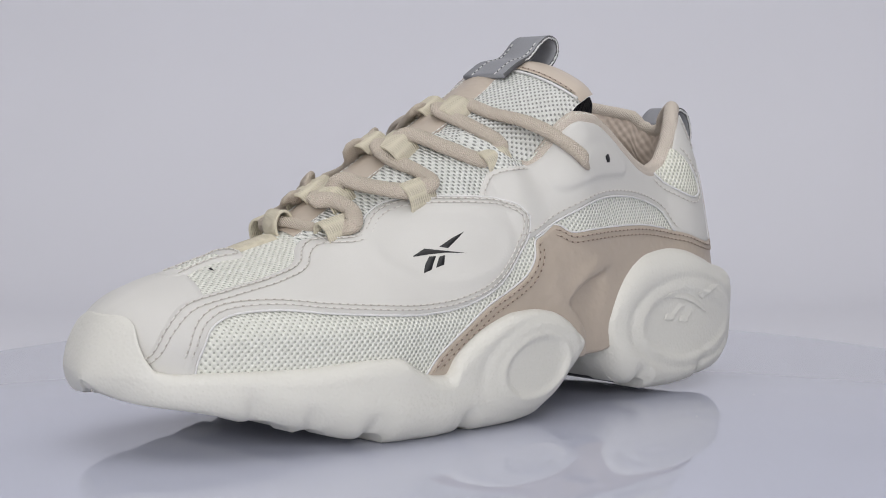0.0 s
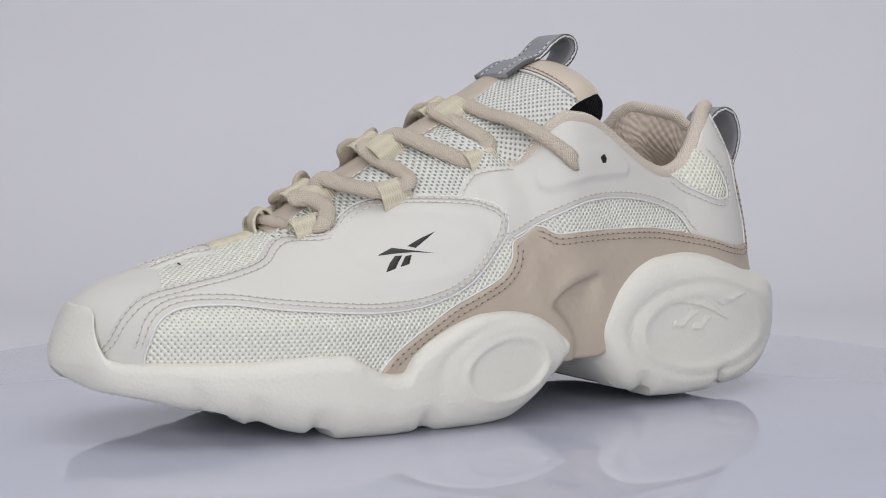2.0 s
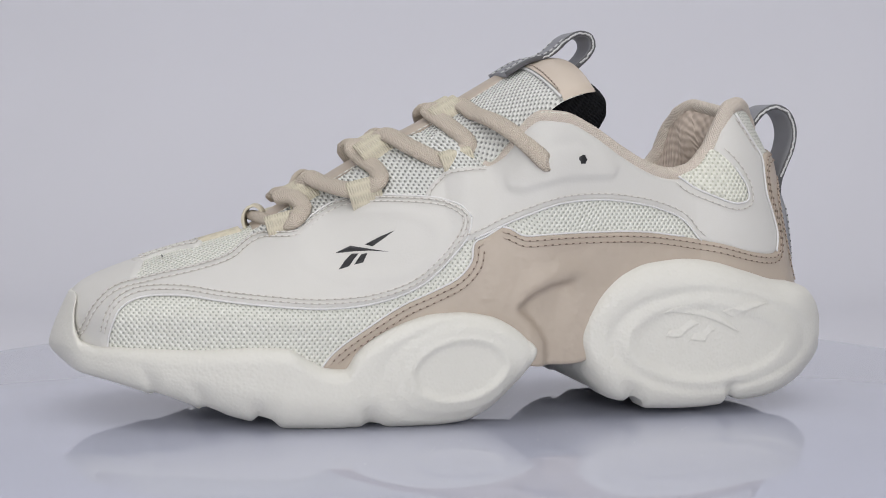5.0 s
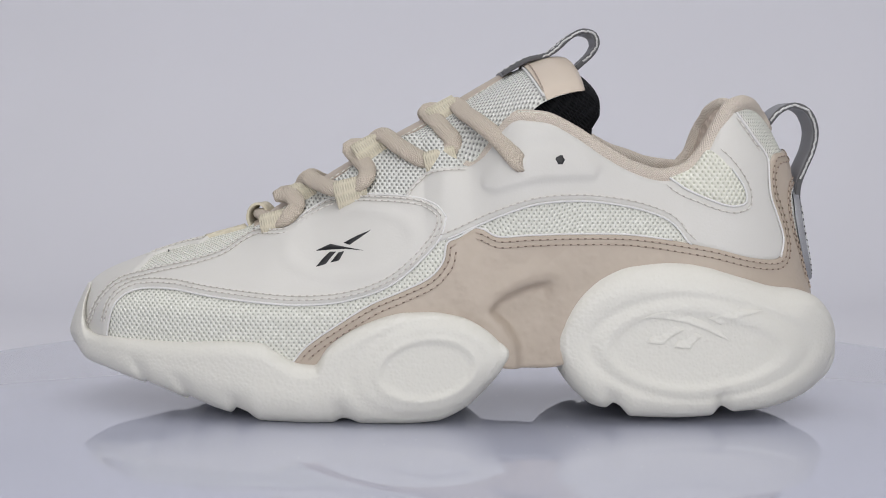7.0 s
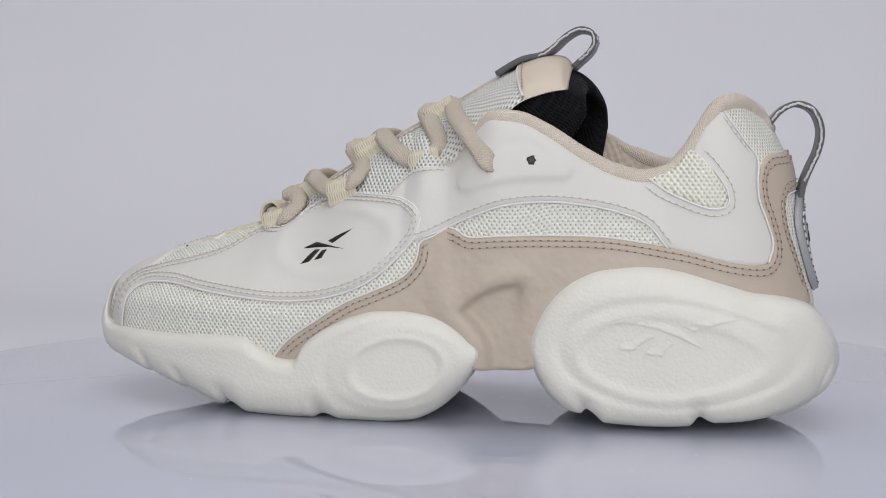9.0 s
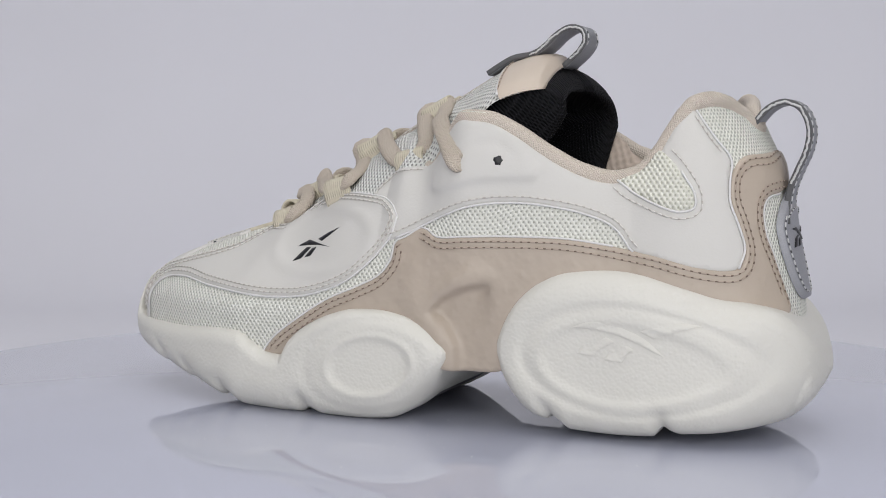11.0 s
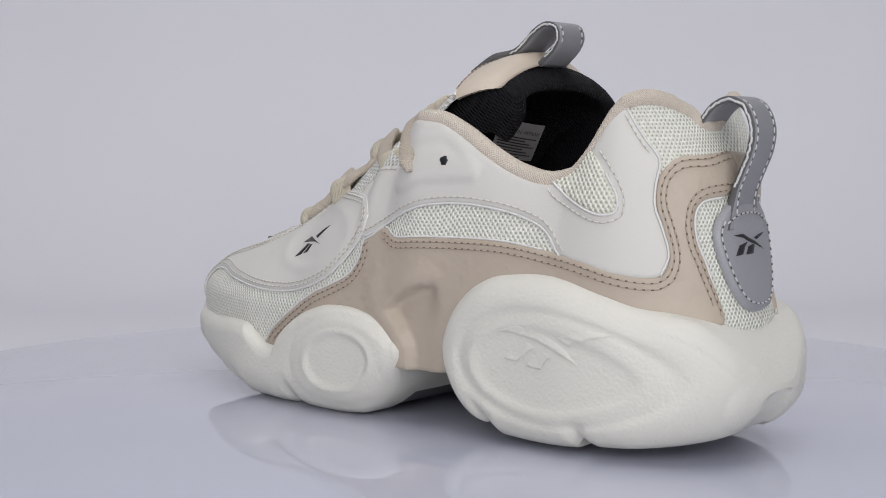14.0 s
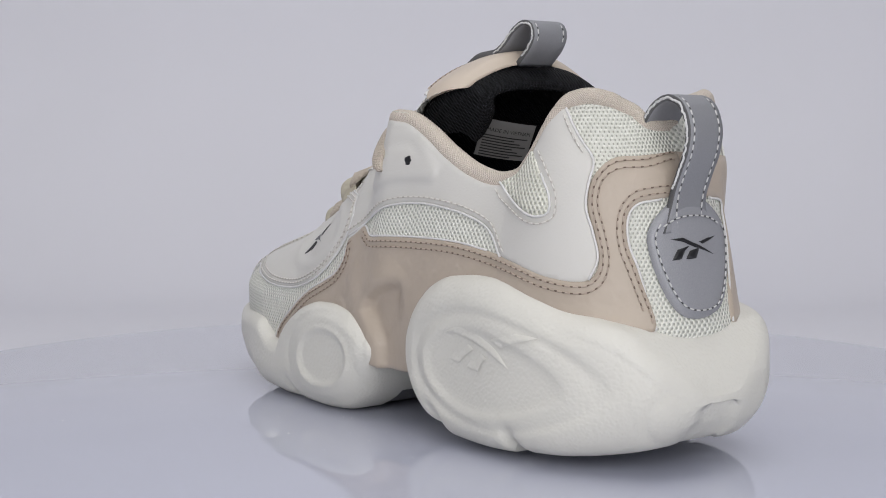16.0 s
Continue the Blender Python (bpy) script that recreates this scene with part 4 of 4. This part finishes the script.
def tongue_pad(a, v, h):
    """The padded underside: a turns across in radians, v runs to the tip, h goes inwards."""
    d = Vector(tongue_point(0, v, 0.0))
    w, g = PAD_W(v), PAD_G(v)
    b = max(-math.pi / 2, min(math.pi / 2, a))
    hang = max(0.0, abs(a) - math.pi / 2)
    hang = hang * hang / (hang + 0.25)
    y = (w - h) * math.sin(b) * (1 - (0.50 if b > 0 else 0.06) * hang) * (0.86 if b > 0 else 1.0)
    drop = (g - (g - h) * math.cos(b)) * (1 + (0.35 if b > 0 else 0.25) * math.sin(b)) + 0.0042 + 0.021 * hang
    if b > 0:
        return d + Vector((v ** 4 * (0.006 * math.sin(math.pi * min(0.5, drop / 0.034)) + 0.002 + 0.002 * math.sin(b)) - 0.003 * hang, y, -drop))
    return d + Vector((v ** 4 * (0.0030 * math.sin(math.pi * min(1.0, drop / 0.034)) + 0.001 - 0.55 * max(0.0, drop - 0.019)), y, -drop))


def tongue_body():
    na, nv, nr = 61, 30, 9
    verts = []
    for i in range(na):
        a = math.radians(-140 + 305 * i / (na - 1))
        e = min(1, min(i, na - 1 - i) / 6)
        th = 0.0075 * (0.25 + 0.75 * math.sqrt(1 - (1 - e) ** 2))
        for j in range(nv):
            verts.append(tuple(tongue_pad(a, 0.15 + 0.83 * j / (nv - 1), 0.0)))
        for j in range(1, nr):
            q = math.pi * j / nr
            p = tongue_pad(a, 0.98, th * (1 - math.cos(q)) / 2)
            verts.append(tuple(p + Vector((0.85, 0, -0.5)) * 0.005 * math.sin(q)))
        for j in range(nv):
            verts.append(tuple(tongue_pad(a, 0.98 - 0.83 * j / (nv - 1), th)))
    return link("tongue", verts, grid_faces(na, 2 * nv + nr - 1), BLACK, shoe, "padded tongue with black knitted lining", uvs=[(p[1], p[0] + p[2]) for p in verts])


tongue = tongue_body()
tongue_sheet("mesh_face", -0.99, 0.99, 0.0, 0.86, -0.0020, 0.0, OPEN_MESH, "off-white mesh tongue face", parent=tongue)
tongue_sheet("leather_top", -0.99, 0.99, 0.735, 0.99, -0.0030, 0.0014, CAP, "smooth taupe leather tongue top", parent=tongue, corner=0.02, tail=0.05)
for side in (-1, 1):
    tube("edge_trim", [tongue_point(side * q, 0.729 + 0.02 * max(0.0, (q - 0.3) / 0.67) ** 2, 0.0006) for q in np.linspace(0.2, 0.97, 28)], 0.0006, EDGE, tongue, sides=6)


for side in (-1, 1):
    stitch = [tongue_point(side * q, 0.757, 0.0016) for q in np.linspace(0.3, 0.96, 40)]
    stitches("cap_stitching", [(i * 0.001, 0.0) for i in range(40)], THREAD_T, tongue, 0.0, place=lambda a, b, h: stitch[min(39, int(round(a / 0.001)))])


# middle strip under the lace loops
MIDDLE = pchip([(-0.1, 0.014), (-0.062, 0.0115), (-0.034, 0.0072), (-0.005, 0.004), (0.02, 0.003)])
def centre_strip():
    line = spline([(x, MIDDLE(x), z + 0.0008) for x, z in RIDGE[7:12]] + [tongue_point(0, v, 0.0016) for v in (0.1, 0.3, 0.5, 0.68)], step=0.002)
    verts = []
    for i, p in enumerate(line):
        for k in range(9):
            s = -1 + k / 4
            e = 0.0 if abs(s) < 0.99 else 0.0022
            verts.append((p.x + abs(s) * 0.0006, p.y + s * 0.0115, p.z - 0.0035 * s * s - e))
    link("centre_strip", verts, grid_faces(len(line), 9), TAUPE, shoe, "taupe leather strip down the middle of the tongue")
    for q in (-0.0095, 0.0095):
        path = [Vector((p.x + 0.0006, p.y + q, p.z - 0.0022)) for p in line]
        stitch_path("strip_stitching", path, THREAD)


def stitch_path(name, path, material, parent=None, **kw):
    store = [tuple(p) for p in path]
    return stitches(name, [(i * 0.001, 0.0) for i in range(len(store))], material, parent or shoe, 0.0, place=lambda a, b, h: tuple(Vector(store[min(len(store) - 1, int(a / 0.001))]).lerp(Vector(store[min(len(store) - 1, int(a / 0.001) + 1)]), a / 0.001 - int(a / 0.001))), **kw)


centre_strip()

# lace loops of webbing


def mirror(p):
    return Vector((p[0], 2 * MIDDLE(p[0]) - p[1], p[2]))


def ribbon(name, path, width, across, material, thick=0.0011, label="", parent=None, edge=None):
    """A flat band along the path; across gives its width's direction at each point."""
    P = [Vector(p) for p in path]
    n = len(P)
    verts = []
    for i, p in enumerate(P):
        t = (P[min(i + 1, n - 1)] - P[max(i - 1, 0)]).normalized()
        w = across(i / (n - 1)) if callable(across) else Vector(across)
        w = (w - t * w.dot(t)).normalized()
        v = w.cross(t)
        wd = (width(i / (n - 1)) if callable(width) else width) / 2
        h = thick / 2
        for a, b in ((-1, -0.5), (-0.97, -1), (-0.5, -1), (0, -1), (0.5, -1), (0.97, -1), (1, -0.5), (1, 0.5), (0.97, 1), (0.5, 1), (0, 1), (-0.5, 1), (-0.97, 1), (-1, 0.5)):
            verts.append(tuple(p + w * a * wd + v * b * h))
    faces = grid_faces(n, 14, False, True) + [tuple(range(14)), tuple(reversed(range((n - 1) * 14, n * 14)))]
    run, uvs = 0.0, []
    for i in range(n):
        run += (P[i] - P[i - 1]).length if i else 0.0
        wd = (width(i / (n - 1)) if callable(width) else width) / 2
        uvs += [(run, wd * a) for a in (-1, -0.97, -0.5, 0, 0.5, 0.97, 1, 1, 0.97, 0.5, 0, -0.5, -0.97, -1)]
    ob = link(name, verts, faces, material, parent or shoe, label, uvs=uvs)
    if edge is not None:
        ob.data.materials.append(edge)
        rim = {0, 5, 6, 7, 12, 13}
        ob.data.polygons.foreach_set("material_index", [1 if k < (n - 1) * 14 and k % 14 in rim else 0 for k in range(len(faces))])
    return ob


SIDE_LOOPS = [(-0.0700, -0.0085, 0.0752), (-0.0405, -0.0203, 0.0884), (-0.0061, -0.0284, 0.0999)]
MID_LOOPS = [(-0.0622, 0.0046, 0.0866), (-0.0342, -0.0006, 0.1049), (-0.0046, -0.0039, 0.1190)]
LACES = [[(-0.0685, 0.0049, 0.0832), (-0.0640, -0.0004, 0.0830), (-0.0614, -0.0074, 0.0793), (-0.0654, -0.0116, 0.0747)], [(-0.0578, 0.0015, 0.0904), (-0.0536, -0.0045, 0.0887), (-0.0459, -0.0178, 0.0865)], [(-0.0402, 0.0010, 0.1024), (-0.0372, -0.0027, 0.0982), (-0.0335, -0.0126, 0.0939), (-0.0347, -0.0218, 0.0898)], [(-0.0284, -0.0030, 0.1071), (-0.0205, -0.0161, 0.1024), (-0.0117, -0.0254, 0.0977)], [(-0.0095, -0.0012, 0.1169), (-0.0045, -0.0155, 0.1102), (-0.0005, -0.0258, 0.1035)], [(0.0006, -0.0064, 0.1198), (0.0043, -0.0175, 0.1154), (0.0089, -0.0302, 0.1101), (0.0157, -0.0405, 0.1032), (0.0221, -0.0497, 0.0965)]]


ENDS = ((0, 0), (0, 1), (1, 1), (1, 2), (2, 2), (2, None))


def add_laces(flip):
    sgn = 1 if flip else -1
    n = Vector((-0.55, 0.25 * sgn, 0.8)).normalized()
    o = Vector((-0.3, 0.62 * sgn, 0.72)).normalized()
    t = Vector((0.885, 0.0, 0.465))
    ts = Vector((0.95, 0.1 * sgn, 0.25)).normalized()
    for pts, (m, e) in zip(LACES, ENDS):
        q = [Vector(p) + Vector((-0.3, -0.5, 0.8)) * ((0, 0.001, 0.0035, 0.0045, 0.0018)[k] if e is None else 0.0008) for k, p in enumerate(pts)]
        q = [Vector(MID_LOOPS[m]) - Vector((-0.55, -0.25, 0.8)) * 0.002] + q
        if e is None:
            q.append(q[-1] + Vector((0.0028, 0.0045, -0.0032)))
        else:
            q.append(Vector(SIDE_LOOPS[e]) - Vector((-0.3, -0.62, 0.72)) * 0.002)
        q = [mirror(p) if flip else p for p in q]
        path = spline(q, step=0.0013)
        tube("lace", path, 0.0036, LACE, shoe, flat=0.40, up=(-0.2, 0.75 * sgn, 0.6), sides=14, taper=4 if e is None else 0)
    for p in MID_LOOPS:
        p = mirror(p) if flip else Vector(p)
        w = t.cross(n).normalized()
        w = w if w.y * sgn > 0 else -w
        path = spline([p + w * a + n * b for a, b in ((0.0075, -0.0065), (0.0066, -0.0025), (0.0035, 0.0006), (-0.0005, 0.0013), (-0.0045, 0.0), (-0.0062, -0.0035))], step=0.0008)
        ribbon("lace_loop", path, 0.0125, t, WEB)
    for p in SIDE_LOOPS:
        p = mirror(p) if flip else Vector(p)
        d = ts.cross(o).normalized()
        d = d if d.z > 0 else -d
        path = spline([p + d * a + o * b for a, b in ((-0.0070, -0.0085), (-0.0056, -0.0030), (-0.0015, 0.0006), (0.0030, 0.0004), (0.0046, -0.0022), (0.0036, -0.0055))], step=0.0008)
        ribbon("lace_loop", path, 0.0125, ts, WEB)


add_laces(False)
add_laces(True)
# upright loop at the foot of the lacing
FOOT = Vector([(-0.0773, 0.0153, 0.0746)][0])
ribbon("foot_loop", [FOOT + Vector((-0.0045 * math.cos(a) * 0.9, 0, 0.0052 * math.sin(a))) for a in np.linspace(-0.9, math.pi + 0.9, 20)], 0.0105, (0.25, 1, 0), WEB, label="beige webbing loop")
tube("lace", spline([FOOT + Vector((0.006, -0.014, -0.001)), FOOT + Vector((0.001, -0.006, 0.001)), FOOT + Vector((0.0005, 0.006, 0.001)), FOOT + Vector((0.006, 0.014, -0.001))], step=0.001), 0.0034, LACE, shoe, flat=0.6, sides=12)

# eyelet
EY = [(0.0369, 0.0984)][0]


def on_quarter(u, z, h):
    return on_upper(u, z, h + 0.0009 + eyelet_relief(u, z))


panel("eyelet", [(EY[0] + r * math.cos(a), EY[1] + r * math.sin(a)) for a, r in zip(np.linspace(0, 2 * math.pi, 12, endpoint=False), (0.0018, 0.0014, 0.0019, 0.0017, 0.0015, 0.0019, 0.0018, 0.0014, 0.0019, 0.0016, 0.0019, 0.0015))], INK, quarter, "small black punched eyelet", thick=0.00025, step=0.0006, round_off=0.0002, place=on_quarter)

# pull tabs
TAB = spline([(x, 0.0, z) for x, z in [(0.0191, 0.1314), (0.0238, 0.1343), (0.0294, 0.1372), (0.0373, 0.1392), (0.0417, 0.1421), (0.0458, 0.1459), (0.0514, 0.1486), (0.0559, 0.1472), (0.0570, 0.1435), (0.0550, 0.1397), (0.0514, 0.1363), (0.0483, 0.1336)]], step=0.0015)
tongue_tab = ribbon("tongue_pull_tab", TAB, lambda f: 0.0225 - 0.006 * max(0, min(1, (f - 0.22) / 0.1)), (0, 1, 0), GREY, 0.0020, "grey reflective tongue pull loop with white stitching", edge=GREY_EDGE)
for q in (-0.0062, 0.0062):
    stitch_path("tab_stitching", [p + Vector((-0.0006, q, 0.0009)) for p in TAB[:int(len(TAB) * 0.55)]], THREAD_G, tongue_tab)
    stitch_path("tab_stitching", [p + Vector((0.0011, q, 0.0003)) for p in TAB[int(len(TAB) * 0.55):]], THREAD_G, tongue_tab)

LOOP = spline([(x, -0.0115, z) for x, z in [(0.1224, 0.1116), (0.1272, 0.1171), (0.1329, 0.1193), (0.1383, 0.1171), (0.1415, 0.1102), (0.1408, 0.1027), (0.1378, 0.0954), (0.1353, 0.0888), (0.1345, 0.0821), (0.1351, 0.0765)]], step=0.0015)
heel_tab = ribbon("heel_pull_tab", LOOP, lambda f: 0.0155 + 0.008 * max(0, (f - 0.8) / 0.2) ** 2, (0, 1, 0), GREY, 0.0022, "grey reflective heel pull loop with white stitching", edge=GREY_EDGE)
for q in (-0.0058, 0.0058):
    stitch_path("tab_stitching", [p + Vector((0.0006 + 0.0006 * min(1, i / 20), q, 0.0009 - 0.0009 * min(1, i / 30))) for i, p in enumerate(LOOP)], THREAD_G, heel_tab)
def frayed(path, half, parent, lo, hi, seed):
    """Loose pale fibres along both cut edges of a band."""
    rng = random.Random(seed)
    n = len(path)
    for q in (-half, half):
        verts, faces = [], []
        line = spline([tuple(p) for p in path[int(n * lo):int(n * hi)]], step=0.0005)
        wob = 0.0
        for i, p in enumerate(line):
            t = (line[min(i + 1, len(line) - 1)] - line[max(i - 1, 0)]).normalized()
            nn = Vector((-t.z, 0, t.x))
            wob = 0.75 * wob + rng.uniform(-0.00022, 0.00022)
            out = math.copysign(0.0002 + abs(wob) * 1.2 + rng.uniform(0, 0.0003), q)
            for a, b in ((-0.0004, 0.2), (0.0, 1.0), (0.0004, 0.2)):
                verts.append(tuple(p + Vector((0, q + out * b, 0)) + nn * (a + wob)))
        tagged(link("frayed_edge", verts, grid_faces(len(line), 3), FRAY, parent, "pale frayed cut edge", smooth=False), kind="stuff")


frayed(TAB, 0.0081, tongue_tab, 0.3, 0.97, 4)
frayed(LOOP, 0.0077, heel_tab, 0.03, 0.8, 5)
PATCH_HALF = [(0.0062, 0.0868), (0.0088, 0.0852), (0.0150, 0.0806), (0.0180, 0.0757), (0.0172, 0.0695), (0.0145, 0.0616), (0.0113, 0.0553), (0.0068, 0.0506), (0.0, 0.0490)]
PATCH = [(UH - a, z) for a, z in PATCH_HALF] + [(UH + a, z) for a, z in reversed(PATCH_HALF[:-1])]
pc = 0.0666
heel_patch = panel("heel_patch", PATCH, GREY_PATCH, shoe, "grey reflective teardrop heel patch", thick=0.0022, lift=0.0006)
for row in inset(PATCH, 0.0022, 2, 14):
    stitches("patch_stitching", row, THREAD_G, heel_patch, 0.0030)
stitches("patch_stitching", [(UH - 0.0125, 0.0782), (UH - 0.007, 0.0806), (UH, 0.0815), (UH + 0.007, 0.0806), (UH + 0.0125, 0.0782)], THREAD_G, heel_patch, 0.0030)


def on_patch(u, z, h):
    return on_upper(u, z, h + 0.0028)


SIGN = (((-1, 0.88), (-0.44, 1.0), (0.1, 0.35), (0.82, -0.72), (-0.02, 0.12), (-0.45, 0.62)), ((0.16, 0.55), (0.30, 0.35), (0.62, 0.60), (1.0, 0.98), (0.55, 0.85)), ((-0.98, -0.98), (-0.72, -0.05), (-0.2, 0.25), (-0.42, -0.2), (-0.60, -0.9)), ((-0.40, -0.92), (-0.2, -0.2), (0.14, 0.02), (0.0, -0.9)))
badge("black_badge", [[(UH + 0.0098 * a, pc + 0.0045 + 0.0036 * b) for a, b in sh] for sh in SIGN], INK, on_patch, parent=heel_patch)


# sewn label under the tongue
LABEL = mat("grey_label", (0.23, 0.225, 0.23), 0.8, 0.05, 500, 0.2, 1500, 0.0002)


def on_label(f, g, h):
    """f along the print, g downwards from the sewn edge."""
    p = Vector((0.0335, -0.0115, 0.1130)).lerp(Vector((0.0370, 0.0115, 0.1100)), f) + Vector((-0.007, 0.001, -0.0125)) * g
    return tuple(p + Vector((0.92, -0.1, -0.38)) * (h + 0.0012 * math.sin(math.pi * f)))


def label():
    def sheet(name, a0, a1, b0, b1, h, material, parent, text=""):
        verts = []
        for i in range(17):
            for j in range(7):
                verts.append(on_label(a0 + (a1 - a0) * i / 16, b0 + (b1 - b0) * j / 6, h))
        return link(name, verts, grid_faces(17, 7), material, parent, text)
    base = sheet("label", 0, 1, -0.1, 1, 0.0, LABEL, tongue, "pale grey sewn label with small print")
    for k in range(8):
        b = 0.36 + 0.082 * k
        sheet("print_line", 0.06, 0.90 - 0.13 * (k * 2 % 3), b - 0.017, b + 0.017, 0.0002, INK, base)
    cu = bpy.data.curves.new("words", "FONT")
    cu.body, cu.size, cu.align_x = "MADE IN VIETNAM", 1.0, "LEFT"
    ob = bpy.data.objects.new("words", cu)
    scene.collection.objects.link(ob)
    src = bpy.data.meshes.new_from_object(ob.evaluated_get(bpy.context.evaluated_depsgraph_get()))
    co = [v.co.copy() for v in src.vertices]
    wide = max(c.x for c in co)
    verts = [on_label(0.08 + 0.84 * c.x / wide, 0.24 - 0.15 * c.y, 0.0002) for c in co]
    link("words", verts, [tuple(p.vertices) for p in src.polygons], INK, base, smooth=False)
    bpy.data.objects.remove(ob)


label()


def motions():
    rows = [(t * 0.5, pose(0, 0, 0, 0, 0, turn_at(t * 0.5))) for t in range(33)]
    walk(table, rows)
    walk(shoe, rows)


motions()
